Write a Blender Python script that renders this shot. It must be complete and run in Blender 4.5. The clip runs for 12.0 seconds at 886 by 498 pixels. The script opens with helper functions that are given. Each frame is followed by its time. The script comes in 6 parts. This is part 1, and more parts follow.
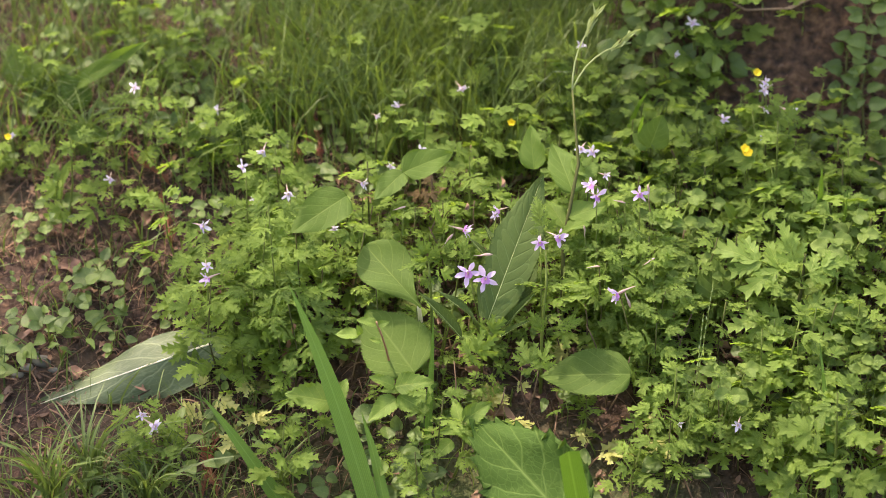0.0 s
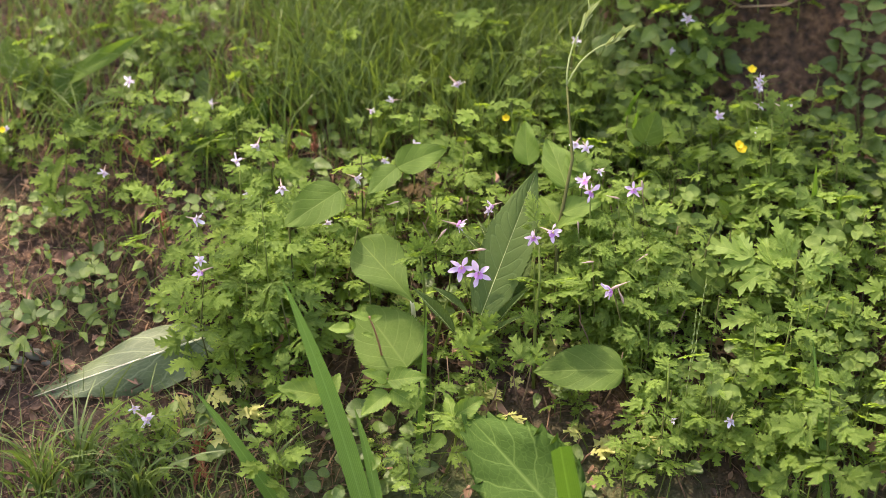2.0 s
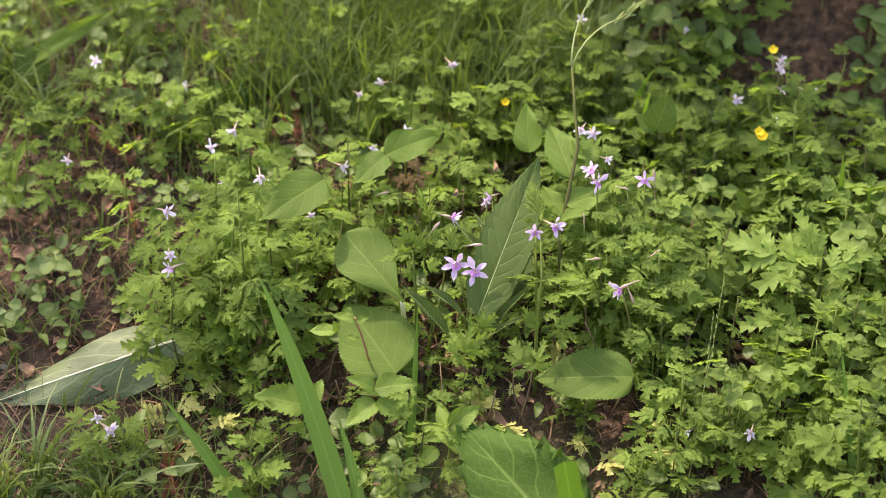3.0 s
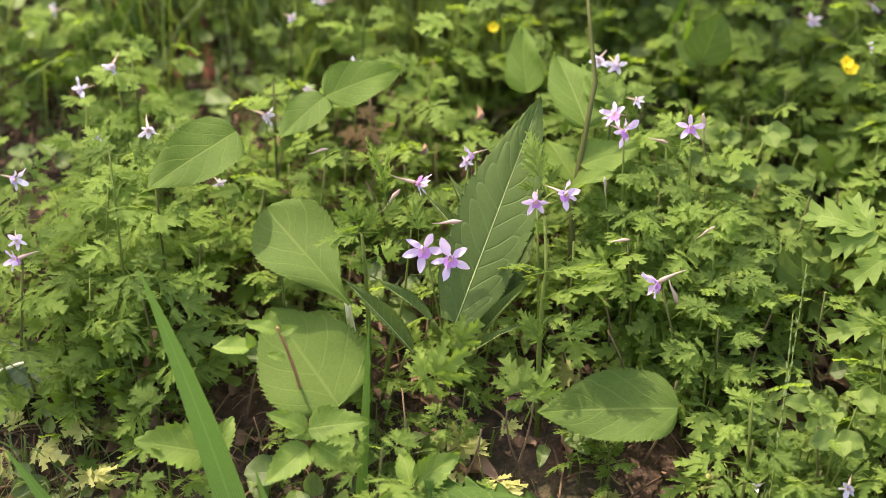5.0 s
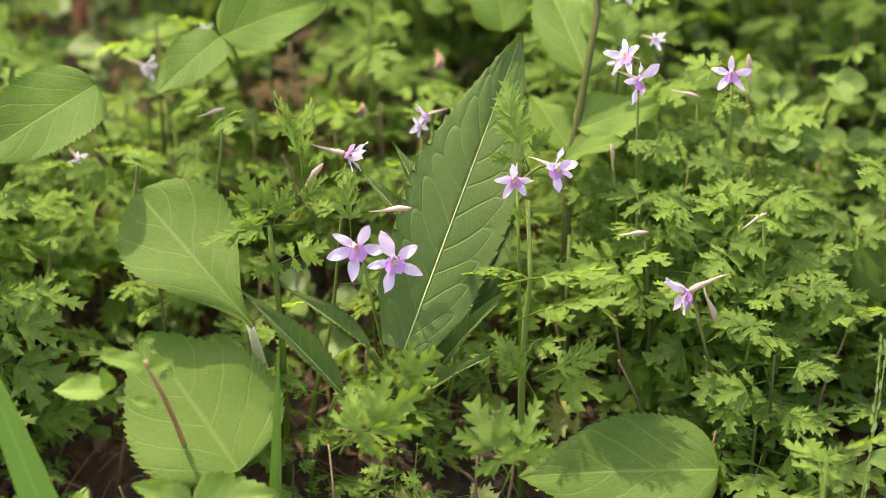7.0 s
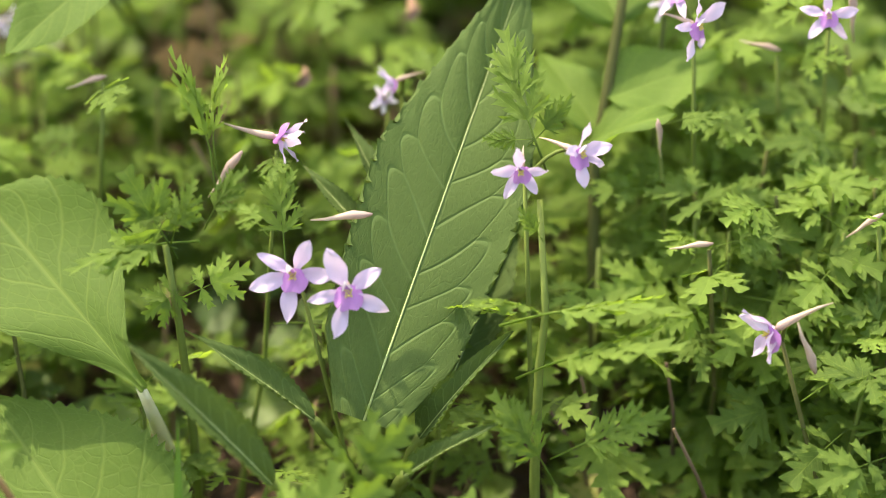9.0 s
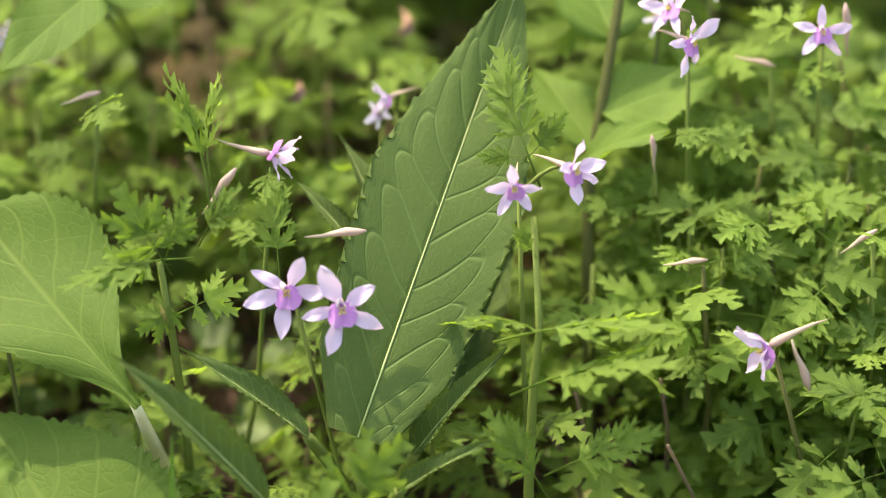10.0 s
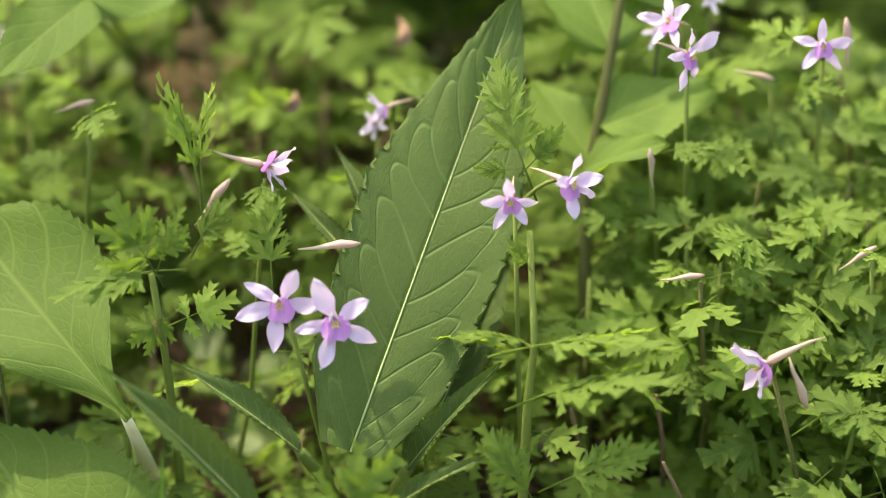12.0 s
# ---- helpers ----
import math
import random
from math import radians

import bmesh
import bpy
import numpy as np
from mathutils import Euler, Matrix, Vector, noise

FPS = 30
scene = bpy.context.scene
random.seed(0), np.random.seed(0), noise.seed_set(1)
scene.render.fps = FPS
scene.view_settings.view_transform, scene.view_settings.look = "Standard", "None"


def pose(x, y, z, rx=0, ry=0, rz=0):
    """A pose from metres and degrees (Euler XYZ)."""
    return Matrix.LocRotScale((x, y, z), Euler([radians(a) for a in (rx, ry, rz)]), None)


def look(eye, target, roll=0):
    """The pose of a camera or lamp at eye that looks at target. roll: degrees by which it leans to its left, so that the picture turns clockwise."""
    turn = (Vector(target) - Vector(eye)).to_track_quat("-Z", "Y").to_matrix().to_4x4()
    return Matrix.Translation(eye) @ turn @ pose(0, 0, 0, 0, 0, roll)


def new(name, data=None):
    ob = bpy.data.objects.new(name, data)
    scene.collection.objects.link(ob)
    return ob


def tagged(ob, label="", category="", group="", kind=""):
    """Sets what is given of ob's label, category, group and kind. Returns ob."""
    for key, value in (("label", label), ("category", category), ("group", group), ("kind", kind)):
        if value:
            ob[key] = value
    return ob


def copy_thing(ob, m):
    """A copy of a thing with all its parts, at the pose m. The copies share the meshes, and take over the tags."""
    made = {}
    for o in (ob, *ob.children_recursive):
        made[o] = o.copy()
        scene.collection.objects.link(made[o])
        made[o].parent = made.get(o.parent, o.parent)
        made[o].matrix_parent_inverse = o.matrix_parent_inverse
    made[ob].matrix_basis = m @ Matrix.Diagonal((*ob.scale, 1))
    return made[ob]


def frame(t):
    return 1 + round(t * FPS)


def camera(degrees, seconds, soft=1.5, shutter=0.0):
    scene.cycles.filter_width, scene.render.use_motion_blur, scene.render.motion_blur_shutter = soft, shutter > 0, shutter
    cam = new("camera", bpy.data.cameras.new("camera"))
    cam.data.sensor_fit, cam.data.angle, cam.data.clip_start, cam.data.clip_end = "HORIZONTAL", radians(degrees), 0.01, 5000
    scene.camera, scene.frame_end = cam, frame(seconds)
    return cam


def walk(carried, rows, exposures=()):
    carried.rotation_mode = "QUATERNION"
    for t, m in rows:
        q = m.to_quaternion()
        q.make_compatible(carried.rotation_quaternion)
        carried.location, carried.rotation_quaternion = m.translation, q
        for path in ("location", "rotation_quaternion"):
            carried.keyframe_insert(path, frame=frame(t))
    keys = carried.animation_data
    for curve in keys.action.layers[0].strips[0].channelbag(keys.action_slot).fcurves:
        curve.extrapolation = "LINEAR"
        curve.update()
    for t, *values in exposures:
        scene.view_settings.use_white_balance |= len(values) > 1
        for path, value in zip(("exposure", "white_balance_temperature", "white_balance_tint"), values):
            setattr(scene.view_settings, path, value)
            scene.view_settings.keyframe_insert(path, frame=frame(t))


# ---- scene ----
# ---------------------------------------------------------------- camera and walk
TILT = 62.0          # degrees from straight down


def stand(x, y, z, roll):
    """A camera pose that looks along +y, tilted down, with a small lean."""
    return pose(x, y, z, TILT) @ pose(0, 0, 0, 0, 0, roll)


cam = camera(20.0, 12.0, soft=0.8)
cam.data.dof.use_dof, cam.data.dof.aperture_fstop = True, 4.6
PATH = [
    (0.0, -0.0180, -1.8534, 1.1286, 0.00),
    (0.5, -0.0167, -1.8548, 1.1283, 0.05),
    (1.0, -0.0157, -1.8482, 1.1249, 0.05),
    (1.5, -0.0142, -1.8539, 1.1260, 0.08),
    (2.0, -0.0124, -1.8546, 1.1243, 0.27),
    (2.5, -0.0099, -1.8388, 1.1133, 0.34),
    (3.0, -0.0070, -1.6949, 1.0350, 0.42),
    (3.2, -0.0061, -1.6317, 1.0005, 0.33),
    (4.8, 0.0093, -1.2055, 0.7689, 0.52),
    (5.0, 0.0135, -1.1913, 0.7545, -0.09),
    (5.5, 0.0208, -1.0974, 0.7079, -0.40),
    (6.0, 0.0282, -1.0138, 0.6621, -0.46),
    (6.5, 0.0313, -0.9216, 0.6112, -0.73),
    (6.7, 0.0331, -0.8912, 0.5945, -0.52),
    (8.3, 0.0417, -0.6302, 0.4574, -1.08),
    (8.5, 0.0414, -0.6064, 0.4458, -1.11),
    (9.0, 0.0425, -0.5787, 0.4347, -1.42),
    (9.5, 0.0433, -0.5760, 0.4364, -1.26),
    (10.0, 0.0442, -0.5769, 0.4387, -1.44),
    (10.5, 0.0446, -0.5765, 0.4396, -1.69),
    (11.0, 0.0450, -0.5734, 0.4395, -1.30),
    (11.5, 0.0446, -0.5741, 0.4409, -1.17),
    (12.0, 0.0456, -0.5696, 0.4388, -0.96),
]
walk(cam, [(t, stand(x, y, z, roll)) for t, x, y, z, roll in PATH], exposures=[(0.0, 1.98, 7450, 19), (3.2, 1.98, 7450, 19), (5.5, 2.10, 7650, 16), (6.7, 2.15, 7850, 11), (9.0, 2.15, 7900, 5), (12.0, 2.04, 7900, 5)])

# ---------------------------------------------------------------- world, sun, exposure
SUN_FROM = Vector((-0.38, 0.30, 1.0)).normalized()
world = bpy.data.worlds.new("sky")
scene.world = world
world.use_nodes = True
wn = world.node_tree.nodes
sky = wn.new("ShaderNodeTexSky")
sky.sky_type, sky.sun_disc = "NISHITA", False
sky.air_density, sky.dust_density = 1.4, 4.0        # a hazy spring sky
sky.sun_elevation = math.asin(SUN_FROM.z)
sky.sun_rotation = math.atan2(SUN_FROM.x, SUN_FROM.y)
wn["Background"].inputs["Strength"].default_value = 0.15
world.node_tree.links.new(sky.outputs[0], wn["Background"].inputs["Color"])
sun = new("sun", bpy.data.lights.new("sun", "SUN"))
sun.data.energy, sun.data.angle, sun.data.color = 2.0, radians(0.6), (1.0, 0.94, 0.82)
sun.matrix_world = look(SUN_FROM * 30, (0, 0, 0))

# ---------------------------------------------------------------- materials


def mat(name):
    m = bpy.data.materials.new(name)
    m.use_nodes = True
    return m, m.node_tree.nodes, m.node_tree.links


def ramp(n, stops):
    r = n.new("ShaderNodeValToRGB")
    while len(r.color_ramp.elements) < len(stops):
        r.color_ramp.elements.new(0.5)
    for e, (p, c) in zip(r.color_ramp.elements, stops):
        e.position, e.color = p, (*c, 1)
    return r


def maths(n, l, op, a, b=None, clamp=False):
    k = n.new("ShaderNodeMath")
    k.operation, k.use_clamp = op, clamp
    for i, v in enumerate((a, b)):
        if v is None:
            continue
        if isinstance(v, (int, float)):
            k.inputs[i].default_value = v
        else:
            l.new(v, k.inputs[i])
    return k.outputs[0]


def mix(n, l, fac, a, b, kind="MIX"):
    k = n.new("ShaderNodeMix")
    k.data_type, k.blend_type = "RGBA", kind
    for s, v in ((0, fac), (6, a), (7, b)):
        if isinstance(v, (int, float)):
            k.inputs[s].default_value = v
        elif isinstance(v, tuple):
            k.inputs[s].default_value = (*v, 1)
        else:
            l.new(v, k.inputs[s])
    return k.outputs[2]


def leaf_material(name, low, high, vein=(0.2, 0.3, 0.08), veins=0.0, pairs=6.0, rough=0.5, glow=0.4, bump=0.25, island=False,
                  slant=0.55, pucker=0.0, old=0.0, gloss=0.5, stripes=0.0, loops=False):
    """Leaf tissue: two-scale mottling, feather veins from the leaf's own map, fine relief, and light that comes through."""
    m, n, l = mat(name)
    b = n["Principled BSDF"]
    out = n["Material Output"]
    info = n.new("ShaderNodeObjectInfo")
    geo = n.new("ShaderNodeNewGeometry")
    pick = geo.outputs["Random Per Island"] if island else info.outputs["Random"]
    tc = n.new("ShaderNodeTexCoord")
    big = n.new("ShaderNodeTexNoise")
    big.inputs["Scale"].default_value, big.inputs["Detail"].default_value = 60.0, 3.0
    l.new(geo.outputs["Position"], big.inputs["Vector"])
    fine = n.new("ShaderNodeTexNoise")
    fine.inputs["Scale"].default_value, fine.inputs["Detail"].default_value = 700.0, 2.0
    l.new(geo.outputs["Position"], fine.inputs["Vector"])
    t = maths(n, l, "ADD", maths(n, l, "MULTIPLY", pick, 0.6), maths(n, l, "MULTIPLY", big.outputs["Fac"], 0.4))
    col = ramp(n, [(0.15, low), (0.8, high)])
    l.new(t, col.inputs["Fac"])
    base = col.outputs["Color"]
    base = mix(n, l, maths(n, l, "MULTIPLY", fine.outputs["Fac"], 0.35), base, tuple(c * 0.62 for c in low))
    height = maths(n, l, "MULTIPLY", fine.outputs["Fac"], 0.25)
    if old:
        worn = ramp(n, [(0.60, (0, 0, 0)), (0.72, (1, 1, 1))])
        l.new(big.outputs["Fac"], worn.inputs["Fac"])
        base = mix(n, l, maths(n, l, "MULTIPLY", worn.outputs["Color"], old), base, (0.26, 0.21, 0.06))
    if stripes:
        ss = n.new("ShaderNodeSeparateXYZ")
        l.new(tc.outputs["UV"], ss.inputs[0])
        lines = maths(n, l, "ADD", maths(n, l, "MULTIPLY", maths(n, l, "SINE", maths(n, l, "MULTIPLY", ss.outputs[0], 75.0)), 0.5), 0.5)
        keel = maths(n, l, "SUBTRACT", 1.0, maths(n, l, "MULTIPLY", maths(n, l, "ABSOLUTE", maths(n, l, "SUBTRACT", ss.outputs[0], 0.5)), 16.0), True)
        base = mix(n, l, maths(n, l, "MULTIPLY", lines, stripes), base, tuple(c * 0.55 for c in low))
        base = mix(n, l, maths(n, l, "MULTIPLY", keel, 0.5), base, vein)
        height = maths(n, l, "ADD", height, maths(n, l, "MULTIPLY", lines, 0.6))
    if veins:
        sep = n.new("ShaderNodeSeparateXYZ")
        l.new(tc.outputs["UV"], sep.inputs[0])
        u = maths(n, l, "ABSOLUTE", maths(n, l, "SUBTRACT", sep.outputs[0], 0.5))
        wob = maths(n, l, "MULTIPLY", maths(n, l, "SUBTRACT", big.outputs["Fac"], 0.5), 0.0 if loops else 0.10)
        f = maths(n, l, "ADD", maths(n, l, "SUBTRACT", sep.outputs[1], maths(n, l, "MULTIPLY", u, slant)), wob)
        if loops:
            uneven = maths(n, l, "ADD", maths(n, l, "MULTIPLY", maths(n, l, "SINE", maths(n, l, "MULTIPLY", sep.outputs[1], 23.0)), 0.010),
                           maths(n, l, "MULTIPLY", maths(n, l, "LESS_THAN", sep.outputs[0], 0.5), 0.018))
            f = maths(n, l, "ADD", f, maths(n, l, "SUBTRACT", uneven, maths(n, l, "MULTIPLY", maths(n, l, "MULTIPLY", u, u), 0.2)))
        saw = maths(n, l, "ABSOLUTE", maths(n, l, "SUBTRACT", maths(n, l, "FRACT", maths(n, l, "MULTIPLY", f, pairs)), 0.5))
        side = maths(n, l, "SUBTRACT", 1.0, maths(n, l, "MULTIPLY", saw, 14.0), True)
        midrib = maths(n, l, "SUBTRACT", 1.0, maths(n, l, "MULTIPLY", u, 38.0), True)
        vor = n.new("ShaderNodeTexVoronoi")
        vor.feature = "DISTANCE_TO_EDGE"
        vor.inputs["Scale"].default_value = pairs * 3.2
        l.new(tc.outputs["UV"], vor.inputs["Vector"])
        net = maths(n, l, "SUBTRACT", 1.0, maths(n, l, "MULTIPLY", vor.outputs["Distance"], 11.0), True)
        lines = maths(n, l, "MAXIMUM", maths(n, l, "MAXIMUM", maths(n, l, "MULTIPLY", side, 0.65), midrib),
                      maths(n, l, "MULTIPLY", net, 0.22))
        if loops:
            turn = maths(n, l, "SINE", maths(n, l, "MULTIPLY", maths(n, l, "FRACT", maths(n, l, "ADD", maths(n, l, "MULTIPLY", f, pairs), 0.5)), math.pi))
            rim = maths(n, l, "ADD", maths(n, l, "MULTIPLY", turn, 0.09), 0.27)
            bow = maths(n, l, "SUBTRACT", 1.0, maths(n, l, "MULTIPLY", maths(n, l, "ABSOLUTE", maths(n, l, "SUBTRACT", u, rim)), 60.0), True)
            inner = maths(n, l, "LESS_THAN", u, rim)
            lines = maths(n, l, "MAXIMUM", maths(n, l, "MAXIMUM", maths(n, l, "MULTIPLY", maths(n, l, "MULTIPLY", side, inner), 0.75), midrib),
                          maths(n, l, "MAXIMUM", maths(n, l, "MULTIPLY", bow, 0.55), maths(n, l, "MULTIPLY", net, 0.14)))
        base = mix(n, l, maths(n, l, "MULTIPLY", lines, veins), base, vein)
        height = maths(n, l, "SUBTRACT", height, maths(n, l, "MULTIPLY", lines, 0.9 + pucker))
    bm = n.new("ShaderNodeBump")
    bm.inputs["Strength"].default_value, bm.inputs["Distance"].default_value = bump, 0.0012
    l.new(height, bm.inputs["Height"])
    l.new(bm.outputs[0], b.inputs["Normal"])
    l.new(base, b.inputs["Base Color"])
    b.inputs["Specular IOR Level"].default_value = gloss
    b.inputs["Roughness"].default_value = rough
    tr = n.new("ShaderNodeBsdfTranslucent")
    l.new(mix(n, l, 1.0, base, (1.4, 1.4, 0.66), "MULTIPLY"), tr.inputs["Color"])
    l.new(bm.outputs[0], tr.inputs["Normal"])
    ms = n.new("ShaderNodeMixShader")
    ms.inputs[0].default_value = glow
    l.new(b.outputs[0], ms.inputs[1])
    l.new(tr.outputs[0], ms.inputs[2])
    l.new(ms.outputs[0], out.inputs["Surface"])
    return m


def petal_material(name, low, high, edge=(0.78, 0.7, 0.86), glow=0.35):
    m, n, l = mat(name)
    b = n["Principled BSDF"]
    tc = n.new("ShaderNodeTexCoord")
    info = n.new("ShaderNodeObjectInfo")
    sep = n.new("ShaderNodeSeparateXYZ")
    l.new(tc.outputs["UV"], sep.inputs[0])
    geo = n.new("ShaderNodeNewGeometry")
    no = n.new("ShaderNodeTexNoise")
    no.inputs["Scale"].default_value, no.inputs["Detail"].default_value = 450.0, 3.0
    l.new(geo.outputs["Position"], no.inputs["Vector"])
    wave = n.new("ShaderNodeTexWave")
    wave.bands_direction = "X"
    wave.inputs["Scale"].default_value, wave.inputs["Distortion"].default_value = 3.2, 2.0
    l.new(tc.outputs["UV"], wave.inputs["Vector"])
    col = mix(n, l, maths(n, l, "ADD", maths(n, l, "MULTIPLY", info.outputs["Random"], 0.5), maths(n, l, "MULTIPLY", no.outputs["Fac"], 0.5)), low, high)
    col = mix(n, l, maths(n, l, "MULTIPLY", wave.outputs["Fac"], 0.16), col, low)
    col = mix(n, l, maths(n, l, "MULTIPLY", sep.outputs[1], 0.55), col, edge)
    l.new(col, b.inputs["Base Color"])
    b.inputs["Roughness"].default_value = 0.55
    tr = n.new("ShaderNodeBsdfTranslucent")
    l.new(col, tr.inputs["Color"])
    ms = n.new("ShaderNodeMixShader")
    ms.inputs[0].default_value = glow
    l.new(b.outputs[0], ms.inputs[1])
    l.new(tr.outputs[0], ms.inputs[2])
    l.new(ms.outputs[0], n["Material Output"].inputs["Surface"])
    return m


def plain_material(name, low, high, scale=200.0, rough=0.7, island=False, bump=0.3):
    m, n, l = mat(name)
    b = n["Principled BSDF"]
    geo = n.new("ShaderNodeNewGeometry")
    info = n.new("ShaderNodeObjectInfo")
    no = n.new("ShaderNodeTexNoise")
    no.inputs["Scale"].default_value, no.inputs["Detail"].default_value = scale, 5.0
    l.new(geo.outputs["Position"], no.inputs["Vector"])
    pick = geo.outputs["Random Per Island"] if island else info.outputs["Random"]
    f = maths(n, l, "ADD", maths(n, l, "MULTIPLY", pick, 0.6), maths(n, l, "MULTIPLY", no.outputs["Fac"], 0.5))
    col = ramp(n, [(0.2, low), (0.9, high)])
    l.new(f, col.inputs["Fac"])
    l.new(col.outputs["Color"], b.inputs["Base Color"])
    bm = n.new("ShaderNodeBump")
    bm.inputs["Strength"].default_value, bm.inputs["Distance"].default_value = bump, 0.001
    l.new(no.outputs["Fac"], bm.inputs["Height"])
    l.new(bm.outputs[0], b.inputs["Normal"])
    b.inputs["Roughness"].default_value = rough
    return m


def soil_material():
    m, n, l = mat("leaf_litter_soil")
    b = n["Principled BSDF"]
    geo = n.new("ShaderNodeNewGeometry")
    a = n.new("ShaderNodeTexNoise")
    a.inputs["Scale"].default_value, a.inputs["Detail"].default_value = 9.0, 6.0
    c = n.new("ShaderNodeTexNoise")
    c.inputs["Scale"].default_value, c.inputs["Detail"].default_value = 130.0, 6.0
    v = n.new("ShaderNodeTexVoronoi")
    v.inputs["Scale"].default_value = 160.0
    for k in (a, c, v):
        l.new(geo.outputs["Position"], k.inputs["Vector"])
    r1 = ramp(n, [(0.3, (0.026, 0.015, 0.010)), (0.55, (0.060, 0.034, 0.022)), (0.8, (0.115, 0.068, 0.044))])
    l.new(c.outputs["Fac"], r1.inputs["Fac"])
    r2 = ramp(n, [(0.35, (0.6, 0.55, 0.5)), (0.7, (1.25, 1.12, 1.0))])
    l.new(a.outputs["Fac"], r2.inputs["Fac"])
    col = mix(n, l, 1.0, r1.outputs["Color"], r2.outputs["Color"], "MULTIPLY")
    col = mix(n, l, maths(n, l, "MULTIPLY", maths(n, l, "LESS_THAN", v.outputs["Distance"], 0.16), 0.25), col, (0.20, 0.15, 0.10))
    moss = n.new("ShaderNodeTexNoise")
    moss.inputs["Scale"].default_value, moss.inputs["Detail"].default_value = 0.9, 7.0
    l.new(geo.outputs["Position"], moss.inputs["Vector"])
    rm = ramp(n, [(0.50, (0, 0, 0)), (0.60, (1, 1, 1))])
    l.new(moss.outputs["Fac"], rm.inputs["Fac"])
    col = mix(n, l, maths(n, l, "MULTIPLY", rm.outputs["Color"], 0.75), col, (0.05, 0.075, 0.018))
    # Mixes in a lighter brown where the ground turns steep.
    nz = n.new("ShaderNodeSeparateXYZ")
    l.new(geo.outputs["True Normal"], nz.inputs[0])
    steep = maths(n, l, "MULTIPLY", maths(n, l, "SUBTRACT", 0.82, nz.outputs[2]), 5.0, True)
    steep_soil = ramp(n, [(0.35, (0.030, 0.017, 0.010)), (0.55, (0.105, 0.060, 0.034)), (0.75, (0.20, 0.125, 0.075))])
    l.new(c.outputs["Fac"], steep_soil.inputs["Fac"])
    col = mix(n, l, steep, col, mix(n, l, 1.0, steep_soil.outputs["Color"], r2.outputs["Color"], "MULTIPLY"))
    l.new(col, b.inputs["Base Color"])
    b.inputs["Roughness"].default_value = 0.92
    bm = n.new("ShaderNodeBump")
    bm.inputs["Strength"].default_value, bm.inputs["Distance"].default_value = 0.9, 0.009
    l.new(maths(n, l, "ADD", c.outputs["Fac"], maths(n, l, "MULTIPLY", v.outputs["Distance"], 0.12)), bm.inputs["Height"])
    l.new(bm.outputs[0], b.inputs["Normal"])
    return m


SOIL = soil_material()
CUT = leaf_material("cut_leaf_green", (0.094, 0.158, 0.034), (0.234, 0.346, 0.073), glow=0.58, rough=0.68, gloss=0.2, bump=0.35,
                    vein=(0.30, 0.40, 0.09), veins=0.4, pairs=6)
CUT_OLD = leaf_material("yellowing_leaf", (0.25, 0.28, 0.075), (0.36, 0.36, 0.11), glow=0.35, rough=0.6)
HERO = leaf_material("puckered_dark_leaf", (0.052, 0.088, 0.021), (0.073, 0.115, 0.029), vein=(0.14, 0.21, 0.075), veins=0.6, pairs=11,
                     rough=0.72, gloss=0.2, glow=0.25, bump=0.45, slant=0.30, pucker=0.0, loops=True)
BROAD = leaf_material("broad_leaf_green", (0.078, 0.136, 0.024), (0.114, 0.186, 0.034), vein=(0.20, 0.275, 0.075), veins=0.45, pairs=5,
                      rough=0.66, gloss=0.2, glow=0.45, bump=0.3, slant=0.8)
BROAD_DARK = leaf_material("broad_dark_leaf", (0.036, 0.080, 0.013), (0.054, 0.106, 0.018), vein=(0.17, 0.25, 0.07), veins=0.6, pairs=5,
                           rough=0.7, gloss=0.12, glow=0.3, bump=0.6, slant=0.8)
CLASP = leaf_material("clasping_leaf_green", (0.105, 0.178, 0.034), (0.150, 0.238, 0.050), vein=(0.26, 0.35, 0.10), veins=0.4, pairs=5, rough=0.66, gloss=0.2, glow=0.5, bump=0.3, slant=0.8)
FRESH = leaf_material("young_leaf_green", (0.112, 0.192, 0.030), (0.170, 0.262, 0.048), vein=(0.34, 0.43, 0.1), veins=0.4, pairs=6, rough=0.55, gloss=0.25, glow=0.42)
TREF = leaf_material("trefoil_green", (0.082, 0.140, 0.028), (0.150, 0.222, 0.046), vein=(0.24, 0.32, 0.09), veins=0.3, pairs=6, rough=0.6, gloss=0.25, glow=0.42)
DOWNY = leaf_material("downy_shoot", (0.28, 0.34, 0.15), (0.38, 0.43, 0.22), rough=0.8, glow=0.3, gloss=0.1)
HERB = leaf_material("ground_herb_green", (0.062, 0.112, 0.024), (0.150, 0.228, 0.042), vein=(0.2, 0.27, 0.07), veins=0.35, pairs=5, rough=0.5, glow=0.38)
PALE = leaf_material("pale_leaf_underside", (0.100, 0.136, 0.062), (0.136, 0.180, 0.086), vein=(0.36, 0.42, 0.24), veins=0.6, pairs=5, rough=0.55,
                     glow=0.22, bump=0.4, slant=0.7, gloss=0.4)
GRASS = leaf_material("grass_blades", (0.050, 0.090, 0.020), (0.165, 0.232, 0.056), rough=0.5, glow=0.4, island=True, bump=0.1)
BLADE = leaf_material("broad_grass_blade", (0.09, 0.185, 0.024), (0.13, 0.245, 0.034), vein=(0.16, 0.28, 0.06), stripes=0.35, gloss=0.3, rough=0.5, glow=0.38)
STALK = leaf_material("green_stem", (0.095, 0.135, 0.026), (0.16, 0.205, 0.045), gloss=0.2, rough=0.6, glow=0.15)
DARK_STALK = leaf_material("brown_green_stem", (0.062, 0.076, 0.024), (0.12, 0.118, 0.042), gloss=0.1, rough=0.7, glow=0.1)
